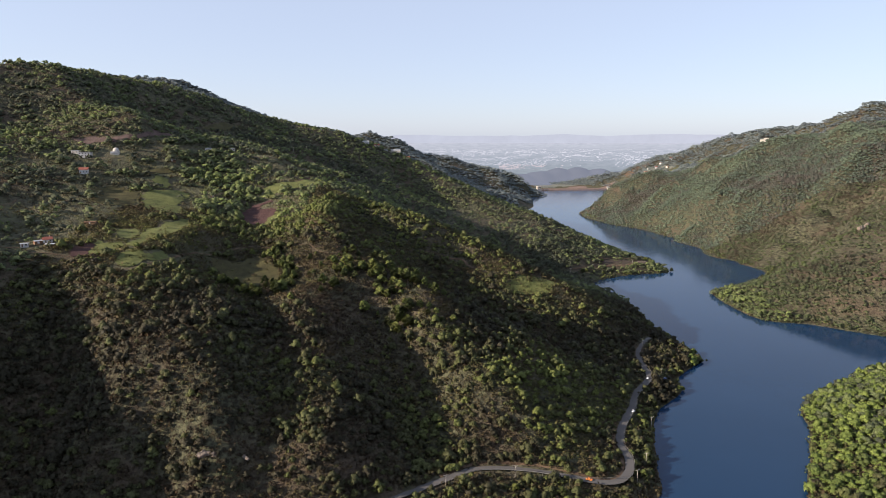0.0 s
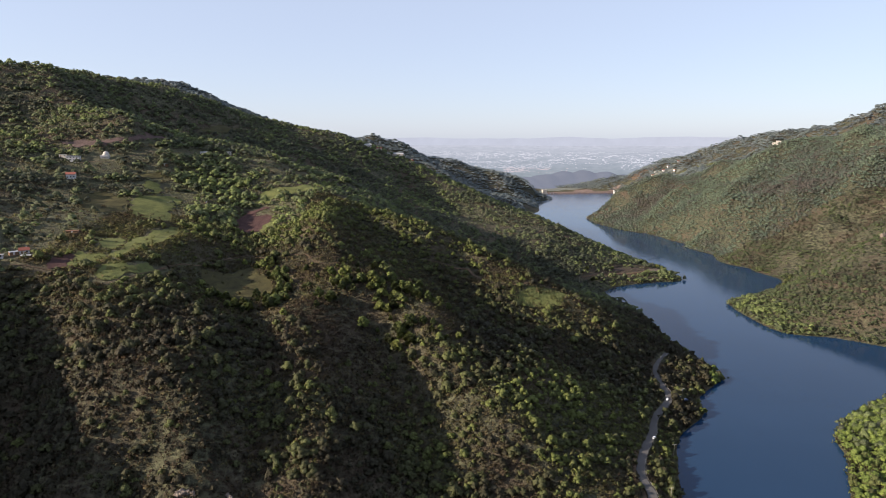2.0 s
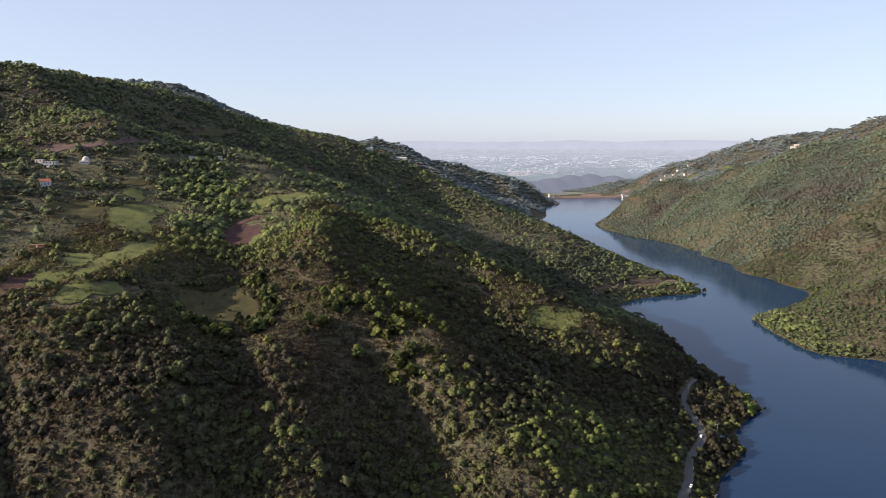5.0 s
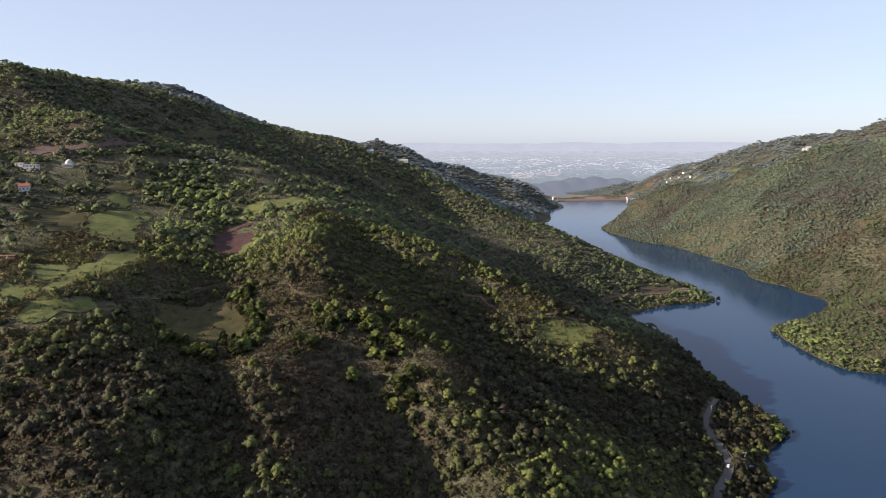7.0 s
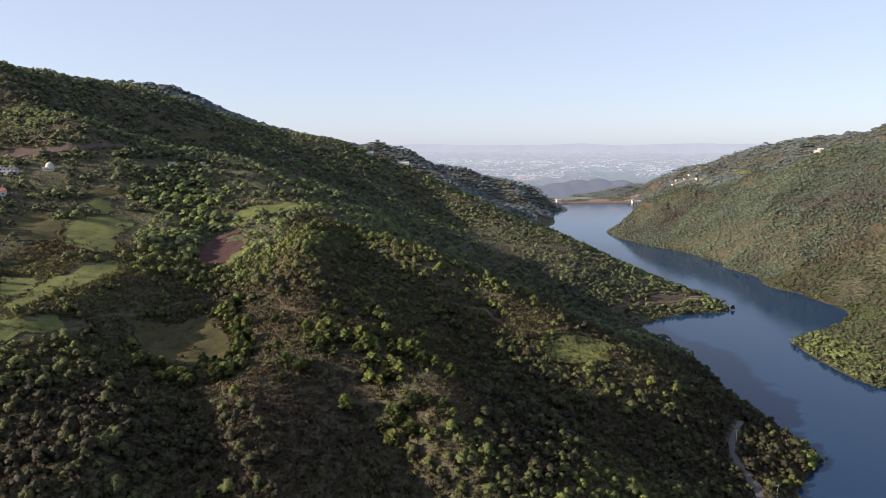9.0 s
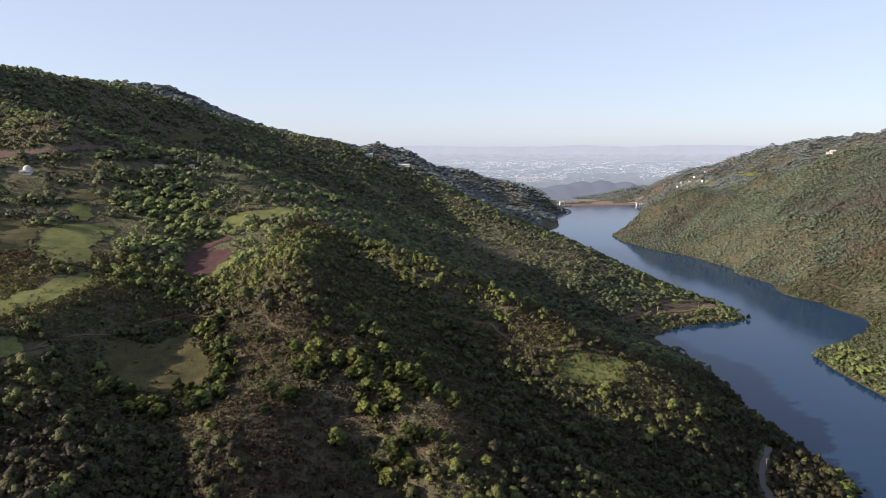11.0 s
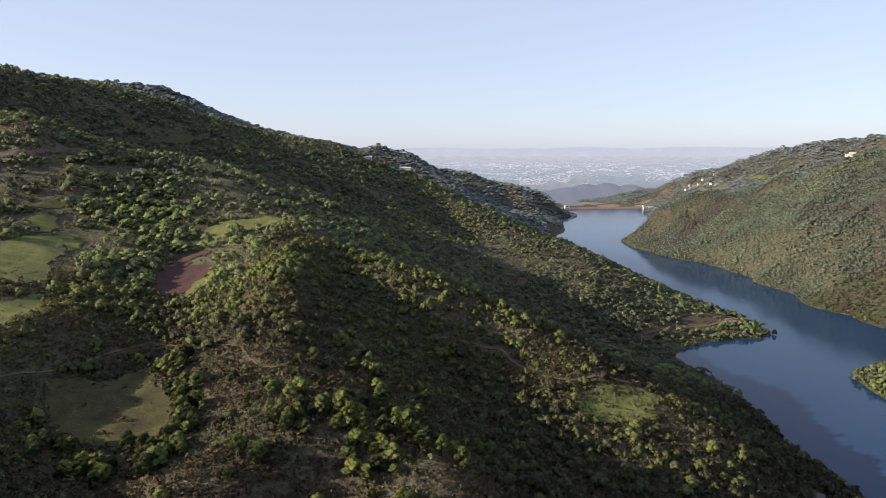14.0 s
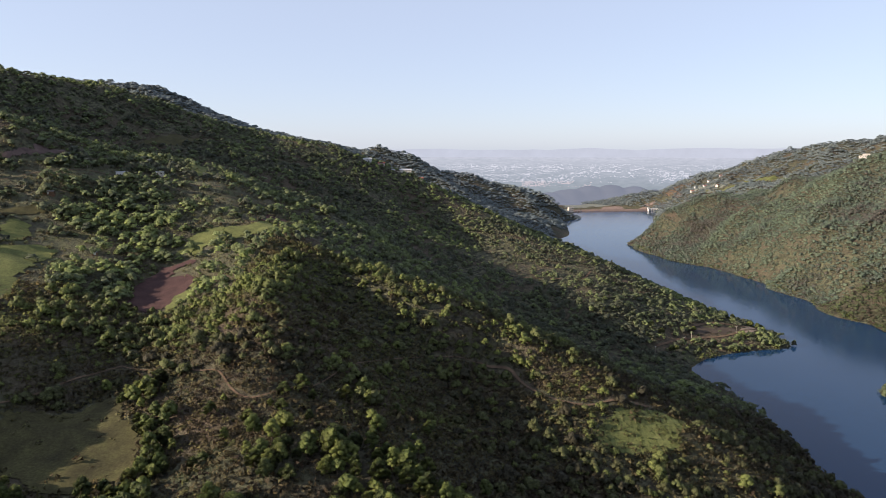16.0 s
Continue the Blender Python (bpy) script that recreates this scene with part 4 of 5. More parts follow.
def boxes(name, rows, mat, label, category):
    """Many small block houses of one far quarter, joined: x, y, z, width, depth, height, turn."""
    r = np.array(rows, float)
    unit = np.array([(-.5, -.5, 0), (.5, -.5, 0), (.5, .5, 0), (-.5, .5, 0), (-.5, -.5, 1), (.5, -.5, 1), (.5, .5, 1), (-.5, .5, 1)])
    f = np.array([(0, 1, 5, 4), (1, 2, 6, 5), (2, 3, 7, 6), (3, 0, 4, 7), (4, 5, 6, 7)])
    c, s = np.cos(r[:, 6])[:, None], np.sin(r[:, 6])[:, None]
    w, d = unit[None, :, 0] * r[:, 3:4], unit[None, :, 1] * r[:, 4:5]
    v = np.stack([w * c - d * s + r[:, 0:1], w * s + d * c + r[:, 1:2], unit[None, :, 2] * r[:, 5:6] + r[:, 2:3]], -1).reshape(-1, 3)
    ob = fast_mesh(name, v, (f[None] + 8 * np.arange(len(r))[:, None, None]).reshape(-1, 4), mat, smooth=False)
    return tagged(ob, label, category, kind="stuff")


def town(seed, count, a0, a1, r0, r1, big):
    rng = np.random.RandomState(seed)
    out = []
    while len(out) < count:
        a, r = rng.uniform(a0, a1), r0 + (r1 - r0) * rng.uniform() ** 1.2
        if smooth_noise(np.array([a * 60.0]), np.array([r]), 70.0, 81)[0] + rng.uniform(-0.6, 0.6) < 0:
            continue
        w = rng.uniform(4, 13) * big
        out.append((math.sin(radians(a)) * r, math.cos(radians(a)) * r, float(plain_height(np.array(r))) - 3.0, w, w * rng.uniform(0.3, 0.7), 2.4 + rng.uniform(1.5, 4.0), rng.uniform(-0.5, 0.5)))
    return out


boxes("town", town(5, 2600, -4, 28, 4130, 4620, 0.55) + town(6, 150, -2, 26, 4300, 4560, 1.9), GLOWING_WALLS, "pale houses and blocks of the far town on the plain", "town")
# suburb walls: haze put into emission, a little warmer
GLOWING_SUBURB = make_haze_glow("glowing_suburb_walls", (0.27, 0.24, 0.24), 0.84)
boxes("suburb", town(7, 260, 7.0, 12.5, 4030, 4150, 0.7), GLOWING_SUBURB, "cream and reddish houses at the near edge of the town", "town")

# ---- single things ----
def part(name, bm, mat, parent, label=""):
    me = bpy.data.meshes.new(name)
    bm.to_mesh(me)
    bm.free()
    me.materials.append(mat)
    ob = new(name, me)
    ob.parent = parent
    return tagged(ob, label)


def thing(name, m, label, category, group=""):
    ob = new(name)
    ob.matrix_basis = m
    ob.empty_display_size = 0.5
    return tagged(ob, label, category, group)


def block(bm, x, y, z, w, d, h, bevel=0.0):
    """A box on z, centred on x, y."""
    m = Matrix.Translation((x, y, z + h / 2)) @ Matrix.Diagonal((w, d, h, 1))
    made = bmesh.ops.create_cube(bm, size=1.0, matrix=m)
    if bevel:
        edges = {e for v in made["verts"] for e in v.link_edges}
        bmesh.ops.bevel(bm, geom=list(edges), offset=bevel, segments=1, affect="EDGES")
    return bm


def rod(bm, a, b, r0, r1, sides=7):
    a, b = Vector(a), Vector(b)
    turn = (b - a).to_track_quat("Z", "Y").to_matrix().to_4x4()
    bmesh.ops.create_cone(bm, cap_ends=True, segments=sides, radius1=r0, radius2=r1, depth=(b - a).length, matrix=Matrix.Translation((a + b) / 2) @ turn)
    return bm


def spot(x, y, turn=0.0, sink=0.0):
    return pose(x, y, float(land(x, y)) - sink, 0, 0, turn)


PLASTER = simple("white_plaster", (0.50, 0.49, 0.48), 0.85, 0.0, 0.15, 1.2)
CREAM = simple("cream_plaster", (0.50, 0.46, 0.40), 0.85, 0.0, 0.18, 1.2)
CONCRETE = simple("weathered_concrete", (0.42, 0.40, 0.37), 0.9, 0.0, 0.25, 2.0)
TILES = simple("red_roof_tiles", (0.25, 0.088, 0.062), 0.85, 0.0, 0.3, 0.8)
SHEET = simple("pale_sheet_roof", (0.40, 0.41, 0.43), 0.55, 0.2, 0.12, 2.0)
GLASS = simple("dark_window_glass", (0.03, 0.035, 0.04), 0.12, 0.0, 0.2, 1.0)
TIMBER = simple("brown_timber", (0.15, 0.085, 0.05), 0.8, 0.0, 0.3, 0.5)
POLE_WOOD = simple("grey_pole_wood", (0.36, 0.33, 0.29), 0.85, 0.0, 0.25, 0.5)
RUBBER = simple("black_rubber", (0.02, 0.02, 0.02), 0.85, 0.0, 0.2, 0.3)
STEEL = simple("galvanised_steel", (0.45, 0.45, 0.45), 0.5, 0.8, 0.2, 1.0)


def gable(bm, w, d, h, z, eave=0.5, thick=0.25):
    """A pitched roof with thick slabs, ridge along x."""
    for side in (-1, 1):
        y0, y1 = side * (d / 2 + eave), 0.0
        z0, z1 = z - eave * 2 * h / d, z + h
        pts = [(-w / 2 - eave, y0, z0), (w / 2 + eave, y0, z0), (w / 2 + eave, y1, z1), (-w / 2 - eave, y1, z1)]
        low = [bm.verts.new(p) for p in pts]
        top = [bm.verts.new((p[0], p[1], p[2] + thick)) for p in pts]
        bm.faces.new(top)
        bm.faces.new(low[::-1])
        for k in range(4):
            bm.faces.new((low[k], low[(k + 1) % 4], top[(k + 1) % 4], top[k]))
    bmesh.ops.recalc_face_normals(bm, faces=bm.faces)
    return bm


def gabled_walls(w, d, h, rise):
    bm = bmesh.new()
    block(bm, 0, 0, -3, w, d, h + 3)
    for x in (-w / 2 + 0.13, w / 2 - 0.13):
        vs = [bm.verts.new((x + s, y, z)) for s in (-0.12, 0.12) for y, z in ((-d / 2, h), (d / 2, h), (0, h + rise))]
        bm.faces.new(vs[:3])
        bm.faces.new(vs[3:][::-1])
        for a, b in ((0, 1), (1, 2), (2, 0)):
            bm.faces.new((vs[a], vs[b], vs[b + 3], vs[a + 3]))
    bmesh.ops.recalc_face_normals(bm, faces=bm.faces)
    return bm


def openings(house, w, d, h, rows, columns):
    """Windows on all sides, a door on the front (-y)."""
    for r in range(rows):
        z = 1.0 + r * 2.9
        for c in range(columns):
            x = (c + 0.5) / columns * w - w / 2
            for y in (-d / 2 - 0.02, d / 2 + 0.02):
                if r == 0 and c == 0 and y < 0:
                    part("door", block(bmesh.new(), x, y, 0.05, 1.0, 0.16, 2.1, 0.02), TIMBER, house)
                    continue
                win = part("window", block(bmesh.new(), x, y, z, 1.3, 0.10, 1.3), GLASS, house)
                part("sill", block(bmesh.new(), x, y * 1.01, z - 0.12, 1.5, 0.24, 0.1), CONCRETE, win)
        for x in (-w / 2 - 0.02, w / 2 + 0.02):
            part("window", block(bmesh.new(), x, 0, z, 0.10, 1.3, 1.3), GLASS, house)


def pitched_house(x, y, turn, w, d, h, rise, wall, roof, label, rows=2, columns=3, chimney=True):
    house = thing("house", spot(x, y, turn), label, "house", "village houses")
    part("wall", gabled_walls(w, d, h, rise), wall, house)
    top = part("roof", gable(bmesh.new(), w, d, rise, h), roof, house)
    if chimney:
        part("chimney", block(bmesh.new(), w * 0.25, d * 0.15, h + rise * 0.5, 0.7, 0.7, rise * 0.5 + 1.0, 0.03), CREAM, top)
    openings(house, w, d, h, rows, columns)
    return house


def flat_house(x, y, turn, w, d, h, wall, label, rows=1, columns=3, lid=SHEET):
    house = thing("house", spot(x, y, turn), label, "house", "village houses")
    part("wall", block(bmesh.new(), 0, 0, -3, w, d, h + 3, 0.04), wall, house)
    part("roof", block(bmesh.new(), 0, 0, h, w + 0.9, d + 0.9, 0.28, 0.05), lid, house)
    openings(house, w, d, h, rows, columns)
    return house


def shed(x, y, turn, w, d, h, roof, label):
    hut = thing("shed", spot(x, y, turn), label, "shed")
    part("wall", gabled_walls(w, d, h, d * 0.14), TIMBER, hut)
    part("roof", gable(bmesh.new(), w, d, d * 0.14, h, 0.4, 0.12), roof, hut)
    part("door", block(bmesh.new(), 0, -d / 2 - 0.03, 0.05, 1.6, 0.12, 2.0, 0.02), PLASTER, hut)
    return hut


# the domed house and its neighbours on the village shelf
def domed_house(x, y, turn):
    ob = thing("domed_house", spot(x, y, turn), "white house with a large pale dome on the slope", "building")
    part("wall", block(bmesh.new(), 0, 0, -4, 17, 13, 9.0, 0.08), PLASTER, ob)
    part("parapet", block(bmesh.new(), 0, 0, 5.0, 17.6, 13.6, 0.5, 0.06), CONCRETE, ob)
    bm = bmesh.new()
    bmesh.ops.create_cone(bm, cap_ends=True, segments=24, radius1=6.6, radius2=6.6, depth=2.0, matrix=Matrix.Translation((2, 0, 6.4)))
    part("drum", bm, PLASTER, ob)
    bm = bmesh.new()
    bmesh.ops.create_uvsphere(bm, u_segments=28, v_segments=14, radius=6.4, matrix=Matrix.Translation((2, 0, 7.4)))
    bmesh.ops.bisect_plane(bm, geom=bm.verts[:] + bm.edges[:] + bm.faces[:], plane_co=(0, 0, 7.3), plane_no=(0, 0, -1), clear_outer=True)
    for f in bm.faces:
        f.smooth = True
    dome = part("dome", bm, CONCRETE, ob, "smooth pale grey dome")
    part("finial", rod(bmesh.new(), (2, 0, 13.7), (2, 0, 15.2), 0.16, 0.04), STEEL, dome)
    porch = part("porch_roof", block(bmesh.new(), 1.0, -8.6, 2.9, 15, 4.2, 0.25, 0.04), SHEET, ob)
    for k in range(4):
        part("post", rod(bmesh.new(), (-5.5 + 4.4 * k, -10.3, -3.5), (-5.5 + 4.4 * k, -10.3, 2.95), 0.16, 0.14), CONCRETE, porch)
    openings(ob, 17, 13, 5, 1, 5)
    return ob


domed_house(-414, 894, 12).scale = (0.62, 0.62, 0.62)
flat_house(-444, 874, 8, 15, 9, 6.0, PLASTER, "white two-storey hillside house with a flat roof", 2, 4)
flat_house(-459, 880, 5, 9, 7, 3.2, CREAM, "small cream house with a sheet-metal roof", 1, 2)
pitched_house(-421, 822, 20, 10, 8, 4.6, 2.4, PLASTER, TILES, "white house with a red tiled roof among trees", 1, 3)
pitched_house(-332, 575, 35, 7, 5.5, 3.0, 1.8, PLASTER, TILES, "small white farmhouse with a red tiled roof", 1, 2)
flat_house(-345, 563, 15, 6, 3.6, 2.6, PLASTER, "low white farm outbuilding beside a lane", 1, 2)
shed(-338, 570, 50, 6, 4, 2.4, SHEET, "small farm shed with a pale sheet roof")
shed(-325, 566, 10, 7, 3.5, 2.2, SHEET, "open farm shed with a pale sheet roof")
shed(-331, 649, 5, 11, 4, 2.2, TIMBER, "long low shed with a dark weathered roof")
shed(-342, 903, 15, 9, 5, 2.6, SHEET, "small shed with a pale roof under trees")
shed(-265, 826, 30, 4, 3, 2.2, SHEET, "tiny white-roofed hut in the scrub")
flat_house(-319, 990, 5, 9, 7, 4.2, PLASTER, "white roadside house on the upper lane", 1, 3)
flat_house(-290, 1012, 12, 7, 6, 3.4, CREAM, "small cream roadside house", 1, 2)
# houses on the crest of the far spur
pitched_house(-73, 1556, 2, 50, 9, 3.4, 2.0, CREAM, SHEET, "long low building with a bright sheet-metal roof on the ridge", 1, 8, False)
pitched_house(-104, 1548, 8, 13, 9, 3.4, 2.4, CREAM, TILES, "ridge house with a red tiled roof", 1, 3)
pitched_house(-32, 1546, -6, 14, 9, 3.4, 2.4, CREAM, TILES, "ridge house with a weathered red roof", 1, 3)
pitched_house(-128, 1525, 10, 16, 9, 3.6, 2.0, PLASTER, SHEET, "white ridge house with a pale roof", 1, 3)
# terraced hotel high on the eastern hillside
for k, (x, y, w, h) in enumerate([(950, 1752, 30, 3.4), (964, 1768, 22, 5.5), (880, 1800, 16, 3)]):
    flat_house(x, y, -30 + 4 * k, w, 11, h, CONCRETE, "long grey-cream terraced building high on the hillside", 1 + (h > 6), 6, CONCRETE)


# scattered houses above the far shore
for x, y, turn, w, wall, roof, label in [
        (1114, 2948, 20, 12, PLASTER, TILES, "white hillside house with a red roof"), (1153, 2932, -10, 11, PLASTER, TILES, "white hillside house with a red roof"),
        (1102, 2839, 35, 14, CREAM, TILES, "cream farmhouse with a red roof by the pasture"), (1015, 2868, 10, 13, CREAM, TILES, "cream house with a weathered red roof"),
        (1032, 2880, 50, 10, PLASTER, SHEET, "white house with a pale roof on the valley side"), (1060, 2862, 0, 11, PLASTER, TILES, "white hillside house with a red roof"),
        (1190, 2990, 30, 12, PLASTER, SHEET, "white house with a pale roof on the ridge")]:
    pitched_house(x, y, turn, w, 9, 4.6, 2.2, wall, roof, label, 1, 3)


# ---- rock outcrops ----
def make_rock():
    m, n, l, b = material("weathered_rock", 0.92, 0.2)
    a = ramp(n, l, noise_node(n, l, 4.0, 6, 0.7), [(0.3, (0.10, 0.08, 0.066)), (0.7, (0.24, 0.20, 0.17))])
    l.new(a, b.inputs["Base Color"])
    relief_bump(n, l, b, noise_node(n, l, 1.0, 6, 0.7), 0.9, 0.6)
    return m


ROCK = make_rock()


def outcrop(x, y, turn, lumps, size, label, seed):
    """Broken rock ribs standing out of the slope."""
    rng = np.random.RandomState(seed)
    ob = thing("rock_outcrop", spot(x, y, turn), label, "rock")
    for k in range(lumps):
        bm = bmesh.new()
        bmesh.ops.create_icosphere(bm, subdivisions=3, radius=1.0)
        sx, sy, sz = size * rng.uniform(0.5, 1.1), size * rng.uniform(0.35, 0.6), size * rng.uniform(0.6, 1.1)
        ox, oy = (k - lumps / 2 + 0.5) * size * 0.95, rng.uniform(-0.3, 0.3) * size
        px, py = rng.uniform(0, 100, 3)[:2]
        for v in bm.verts:
            q = np.array([v.co.x + px]), np.array([v.co.y + py + v.co.z * 1.7])
            f = 1 + 0.30 * float(smooth_noise(*q, 0.7, 95)[0]) + 0.16 * float(smooth_noise(*q, 0.25, 96)[0])
            v.co = Vector((round(v.co.x * f * 5) / 5 * sx * 0.5 + v.co.x * f * sx * 0.5 + ox, v.co.y * f * sy + oy, v.co.z * f * sz * 0.8 + sz * 0.05))
        part("rock", bm, ROCK, ob)
    return ob


outcrop(718, 1003, 35, 5, 8.0, "pale broken rock face above the eastern shore", 3)
outcrop(-133, 375, 10, 3, 3.6, "small pale rock face at the foot of the slope", 4)
outcrop(-112, 380, -20, 2, 2.6, "small grey rock ledge in the scrub", 5)


# ---- dam, intake tower and spillway ----
EARTH = make_soil("dam_earth", (0.13, 0.098, 0.086), (0.19, 0.145, 0.126))


def dam_wall():
    a, b = np.array((470.0, 2893.0)), np.array((935.0, 2952.0))
    d = (b - a) / np.hypot(*(b - a))
    nrm = np.array((-d[1], d[0]))
    t = np.linspace(0, 1, 40)
    shape = [(-42, -14.0), (-10, 5.0), (-9, 6.2), (-7.5, 6.2), (-7, 5.4), (7, 5.4), (60, -22.0)]
    rows = [np.column_stack([a + (b - a) * t[:, None] + nrm * off, np.full(len(t), z) + (0.5 * smooth_noise(t * 400, t * 0, 12.0, 91) if abs(off) > 12 else 0)]) for off, z in shape]
    ob = fast_mesh("dam", np.concatenate(rows), grid_faces(len(rows), len(t)), EARTH)
    return tagged(ob, "long low earth dam with a pale crest at the lake's end", "dam", kind="structure")


dam_wall()


def intake_tower(x, y, turn):
    ob = thing("intake_tower", pose(x, y, -20, 0, 0, turn), "square cream intake tower standing in the lake", "tower")
    part("shaft", block(bmesh.new(), 0, 0, 0, 19, 15, 38, 0.15), CREAM, ob)
    part("roof_slab", block(bmesh.new(), 0, 0, 38, 20.4, 16.4, 1.0, 0.1), CONCRETE, ob)
    part("plinth", block(bmesh.new(), 0, 0, 10, 22, 18, 12, 0.2), CONCRETE, ob)
    for fx in (-5, 0, 5):
        for fz in (25.5, 32):
            part("window", block(bmesh.new(), fx, -7.55, fz, 2.2, 0.3, 3.0), GLASS, ob)
    deck = part("access_bridge", block(bmesh.new(), 29, 2, 23.4, 40, 4.5, 1.2, 0.1), CONCRETE, ob)
    for k in range(3):
        part("pier", block(bmesh.new(), 16 + 13 * k, 2, -4, 2.2, 3, 27.4, 0.1), CONCRETE, deck)
    return ob


intake_tower(533, 2868, 8)


def spillway(x, y, turn):
    ob = thing("spillway_bridge", pose(x, y, -8, 0, 0, turn), "pale concrete spillway bridge on piers by the dam", "bridge")
    part("deck", block(bmesh.new(), 0, 0, 15.5, 62, 8, 1.8, 0.15), PLASTER, ob)
    for k in range(6):
        part("pier", block(bmesh.new(), -27 + 10.8 * k, 0, 0, 2.4, 12, 15.5, 0.15), PLASTER, ob)
    for k in range(5):
        part("gate", block(bmesh.new(), -21.6 + 10.8 * k, 3.0, 5, 8.4, 0.6, 8.5), STEEL, ob)
    part("gatehouse", block(bmesh.new(), -28, 0, 17.3, 7, 6, 4.5, 0.1), PLASTER, ob)
    return ob


spillway(886, 2916, 6)


# ---- utility poles along the road ----
def utility_pole(m):
    ob = thing("utility_pole", m, "tall grey utility pole with a crossarm", "pole", "roadside poles")
    part("shaft", rod(bmesh.new(), (0, 0, -1), (0, 0, 9.5), 0.19, 0.12), POLE_WOOD, ob)
    arm = part("crossarm", block(bmesh.new(), 0, 0, 8.9, 3.6, 0.18, 0.22, 0.02), POLE_WOOD, ob)
    for x in (-1.6, 0.5, 1.6):
        part("insulator", rod(bmesh.new(), (x, 0, 9.1), (x, 0, 9.45), 0.09, 0.06, 6), PLASTER, arm)
    part("brace", rod(bmesh.new(), (0, -0.12, 8.1), (1.0, -0.12, 8.9), 0.05, 0.05, 5), STEEL, ob)
    return ob


POLES = [(312, 1092, 20), (381, 1121, 10), (248, 1035, 0), (296, 1075, 11), (15, 386, 20), (62, 397, 0), (145, 396, 30), (161, 424, 5), (188, 488, 10), (232, 583, 15), (238, 655, 25), (-311, 1036, 15), (-274, 1214, 10), (-249, 1282, 10), (-230, 1320, 10), (-344, 973, 20)]
first_pole = utility_pole(spot(*POLES[0]))
for q in POLES[1:]:
    copy_thing(first_pole, spot(*q))


# ---- guard rail on the lake side of the road ----
def guard_rail(first, last):
    c = curve_through(SHORE_ROAD, 4.0)
    z = road_level(c) + 0.5
    d = np.gradient(c, axis=0)
    edge = c + np.stack([d[:, 1], -d[:, 0]], 1) / np.hypot(d[:, 0], d[:, 1])[:, None] * 3.4
    ok = (c[:, 1] > first) & (c[:, 1] < last)
    edge, z = edge[ok], z[ok]
    ob = thing("guard_rail", pose(0, 0, 0), "grey steel guard rail along the lake side of the road", "guard rail")
    rows = [np.column_stack([edge + np.array([[0.0, 0.0]]), z + h]) for h in (0.45, 0.62, 0.82)]
    me = fast_mesh("rail", np.concatenate(rows), grid_faces(3, len(edge)), STEEL)
    me.parent = ob
    for q, h in list(zip(edge, z))[::2]:
        part("post", block(bmesh.new(), float(q[0]), float(q[1]), float(h) - 1.2, 0.14, 0.14, 2.0), STEEL, ob)
    return ob


guard_rail(395.0, 685.0)


# ---- cars ----
def car(x, y, turn, paint, label, lift=0.52):
    z = max(10.0, float(land(x, y))) + lift
    ob = thing("car", pose(x, y, z, 0, 0, turn), label, "car", "cars on the road")
    bm = block(bmesh.new(), 0, 0, 0.32, 4.25, 1.75, 0.62, 0.12)
    part("body", bm, paint, ob)
    bm = bmesh.new()
    block(bm, -0.2, 0, 0.92, 2.3, 1.5, 0.52)
    for v in bm.verts:
        if v.co.z > 1.2:
            v.co.x = -0.2 + (v.co.x + 0.2) * 0.68
            v.co.y *= 0.88
    cabin = part("windows", bm, GLASS, ob)
    part("roof", block(bmesh.new(), -0.2, 0, 1.44, 1.62, 1.34, 0.07, 0.02), paint, cabin)
    for wx in (-1.3, 1.3):
        for wy in (-0.8, 0.8):
            wheel = part("wheel", rod(bmesh.new(), (wx, wy - 0.11, 0.32), (wx, wy + 0.11, 0.32), 0.32, 0.32, 12), RUBBER, ob)
            part("rim", rod(bmesh.new(), (wx, wy - 0.115, 0.32), (wx, wy + 0.115, 0.32), 0.18, 0.18, 10), STEEL, wheel)
    for wy in (-0.62, 0.62):
        part("headlight", block(bmesh.new(), 2.1, wy, 0.62, 0.08, 0.36, 0.16), PLASTER, ob)
    return ob


WHITE_PAINT = simple("white_car_paint", (0.78, 0.78, 0.78), 0.25, 0.0, 0.04, 1.0)
BLUE_PAINT = simple("dark_blue_car_paint", (0.03, 0.05, 0.13), 0.25, 0.0, 0.1, 1.0)
ORANGE_PAINT = simple("orange_car_paint", (0.62, 0.20, 0.04), 0.3, 0.0, 0.06, 1.0)
car(214, 571, 60, WHITE_PAINT, "white saloon car on the asphalt road")
car(227, 575, 30, WHITE_PAINT, "white saloon car parked beside the road", 0.2)
car(230, 570, 20, BLUE_PAINT, "dark blue car parked beside the road", 0.2)
car(176, 498, 50, WHITE_PAINT, "small white car on the asphalt road")
car(111, 392, -20, ORANGE_PAINT, "orange car on the sunlit road bend")


# ---- single trees on the knoll and along the meadow ----
def make_tree_leaf():
    m, n, l, b = material("tree_foliage", 0.7, 0.25)
    info = n.new("ShaderNodeObjectInfo")
    base = ramp(n, l, info.outputs["Random"], [(0.0, (0.056, 0.072, 0.022)), (0.5, (0.094, 0.120, 0.032)), (1.0, (0.150, 0.170, 0.044))])
    isle = n.new("ShaderNodeNewGeometry")
    own = ramp(n, l, isle.outputs["Random Per Island"], [(0.0, (0.65, 0.65, 0.6)), (1.0, (1.25, 1.25, 1.15))])
    l.new(mixed(n, l, 1.0, base, own, "MULTIPLY"), b.inputs["Base Color"])
    thin_leaves(n, l, b, 0.45)
    return m


TREE_LEAF = make_tree_leaf()


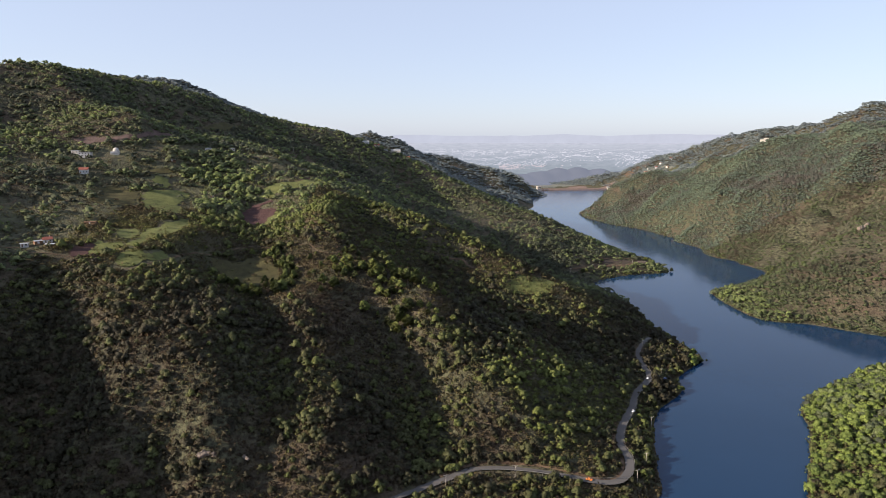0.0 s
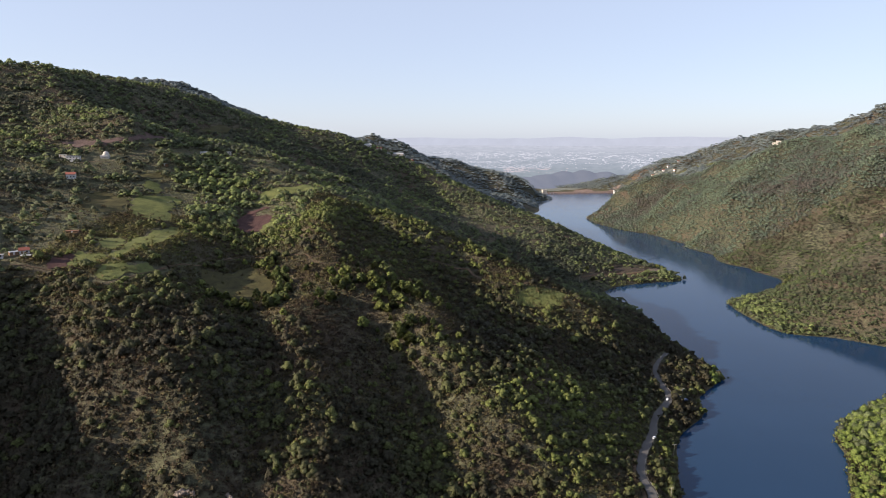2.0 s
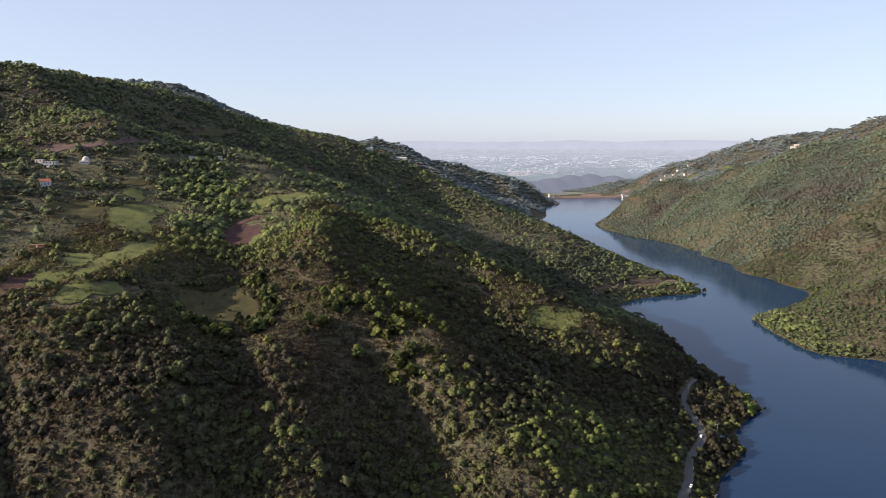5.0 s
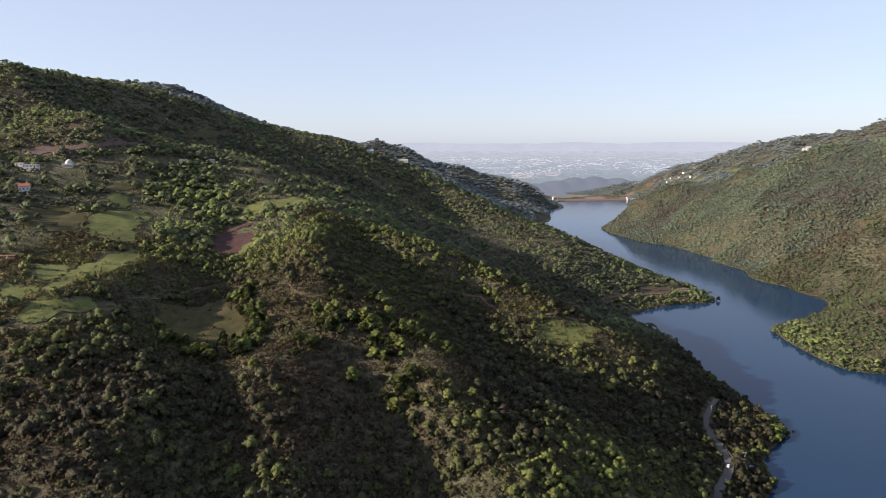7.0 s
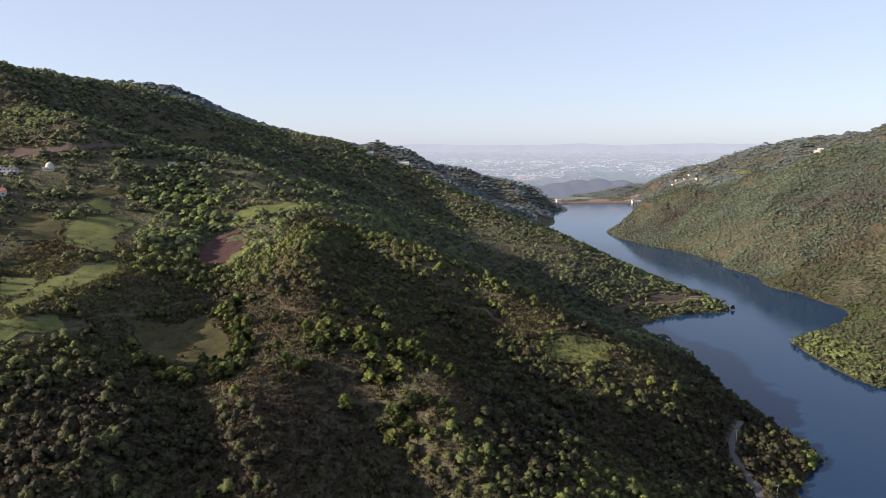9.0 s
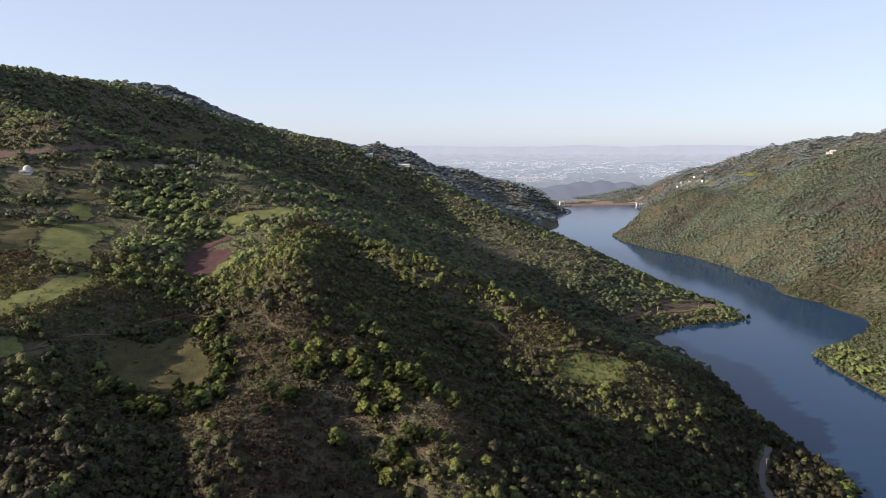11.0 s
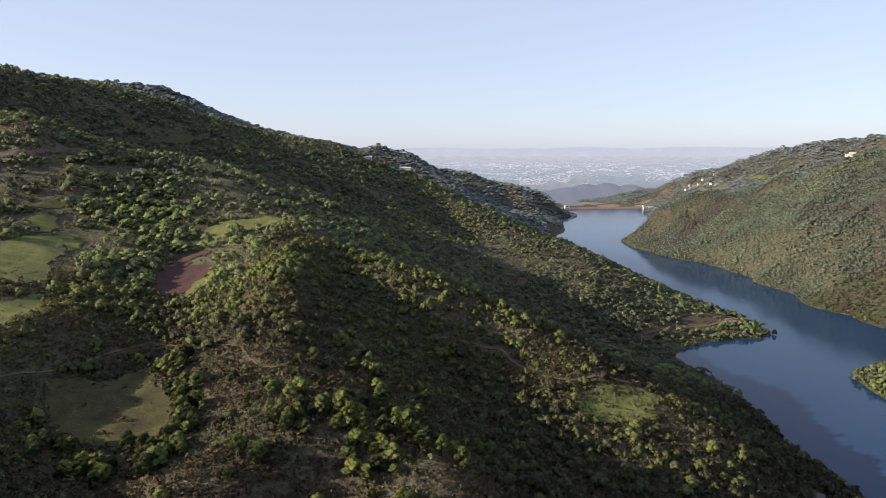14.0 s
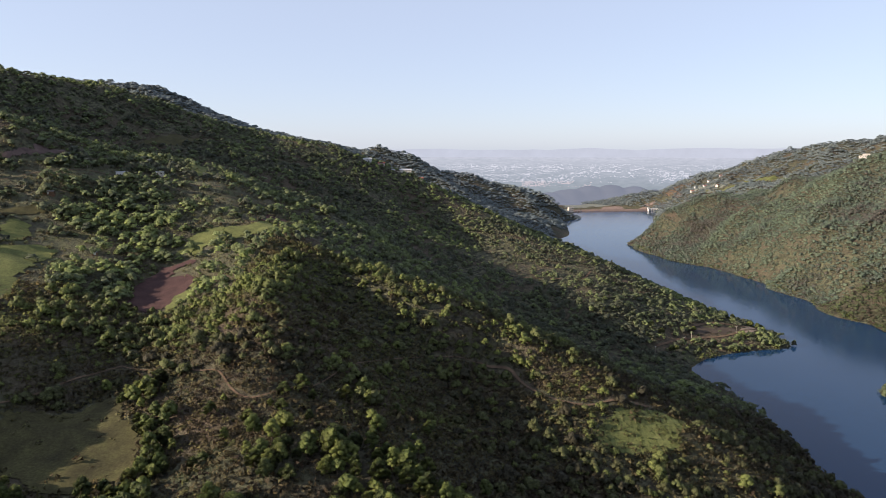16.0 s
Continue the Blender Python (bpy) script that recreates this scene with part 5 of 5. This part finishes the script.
def broadleaf_tree(rng, m, tall, wide):
    """A tapered trunk with limbs, and a crown of many leaf clumps with gaps."""
    ob = thing("tree", m, "bright green broadleaf tree on the slope", "tree", "trees of the knoll")
    bm = bmesh.new()
    rod(bm, (0, 0, -0.6), (0.1, 0.05, tall * 0.5), 0.24, 0.13, 7)
    ends = []
    for k in range(6):
        a, z = 1.05 * k + rng.uniform(-0.3, 0.3), tall * rng.uniform(0.28, 0.5)
        tip = (math.cos(a) * wide * 0.6, math.sin(a) * wide * 0.6, z + tall * rng.uniform(0.12, 0.3))
        rod(bm, (0.05, 0.03, z), tip, 0.10, 0.03, 5)
        ends.append(tip)
    part("trunk", bm, BARK, ob)
    vs, fs, bs, n = [], [], [], 0
    for k in range(13):
        a, up = 2.4 * k + rng.uniform(-0.4, 0.4), ((k + 0.5) / 13) ** 0.9
        spread = wide * 0.74 * math.sin(math.pi * min(0.97, 0.28 + 0.72 * up)) ** 0.8
        c = np.array([math.cos(a) * spread, math.sin(a) * spread, tall * (0.24 + 0.62 * up) - 0.5])
        r = wide * rng.uniform(0.34, 0.50)
        v, f, o = crown(rng, 1, 34, 0.20)
        vs.append(v * r * 1.15 + c)
        fs.append(f + n)
        whole = vs[-1] - np.array([0.0, 0.0, tall * 0.4])
        o = o + 0.6 * whole / np.linalg.norm(whole, axis=1)[:, None]
        bs.append(o / np.linalg.norm(o, axis=1)[:, None])
        n += len(v)
    me = bpy.data.meshes.new("crown")
    me.from_pydata([tuple(v) for v in np.concatenate(vs)], [], [tuple(int(i) for i in f) for f in np.concatenate(fs)])
    me.materials.append(TREE_LEAF)
    set_bend(me, np.concatenate(bs))
    top = new("crown", me)
    top.parent = ob
    return ob


tree_rng = np.random.RandomState(77)
tx, ty = scatter(-185, 30, 535, 662, 3.9, tree_rng)
tz = land(tx, ty)
tok = ~clear_ground(tx, ty) & (tree_rng.uniform(0, 1, tx.shape) < np.clip(1.3 * bumps(GROVES, tx, ty) - 0.35, 0.03, 0.92))
tree_spots = tree_rng.permutation(np.stack([tx, ty, tz], -1)[tok])[:295]
tree_kinds = []
for k, q in enumerate(tree_spots):
    m = pose(float(q[0]), float(q[1]), float(q[2]), 0, 0, float(tree_rng.uniform(0, 360)))
    if len(tree_kinds) < 7:
        tree_kinds.append(broadleaf_tree(tree_rng, m, tree_rng.uniform(5.0, 8.0), tree_rng.uniform(2.2, 3.2)))
        continue
    s = float(np.clip(tree_rng.lognormal(-0.05, 0.28), 0.5, 1.5))
    twin = copy_thing(tree_kinds[tree_rng.randint(7)], m)
    twin.scale = (s, s, s * float(tree_rng.uniform(0.85, 1.15)))


# ---- single trees and bushes on the spit and by the shore road ----
def lone(x, y, scale, tall=1.0):
    twin = copy_thing(tree_kinds[int(tree_rng.randint(7))], spot(x, y, float(tree_rng.uniform(0, 360))))
    twin.scale = (scale, scale, scale * tall)
    return tagged(twin, "bright green tree near the water's edge", "tree", "shore trees")


for x, y, scale in [(427, 1158, 1.6), (433, 1160, 1.3), (421, 1168, 1.2), (446, 1103, 1.1), (440, 1106, 0.8), (428, 1102, 0.9), (416, 1105, 0.6), (323, 1113, 1.0), (340, 1087, 0.9), (384, 1108, 0.7),
                    (273, 1050, 1.2), (281, 1056, 0.9), (313, 1068, 0.8), (262, 1092, 1.3), (272, 1084, 1.1), (399, 1188, 1.2), (406, 1186, 1.3), (422, 1200, 0.9), (429, 1203, 0.8)]:
    lone(x, y, scale)
for x, y, scale in [(165, 432, 1.0), (168, 440, 0.8), (160, 410, 0.9), (192, 500, 0.7), (205, 528, 0.8), (240, 560, 1.1), (246, 566, 0.9), (262, 606, 0.8), (280, 632, 0.9), (298, 642, 0.8), (306, 648, 0.6), (152, 404, 0.8),
                    (130, 376, 1.0), (110, 372, 0.9), (90, 380, 1.0), (60, 385, 0.8), (35, 372, 0.9)]:
    lone(x, y, scale, 0.9)
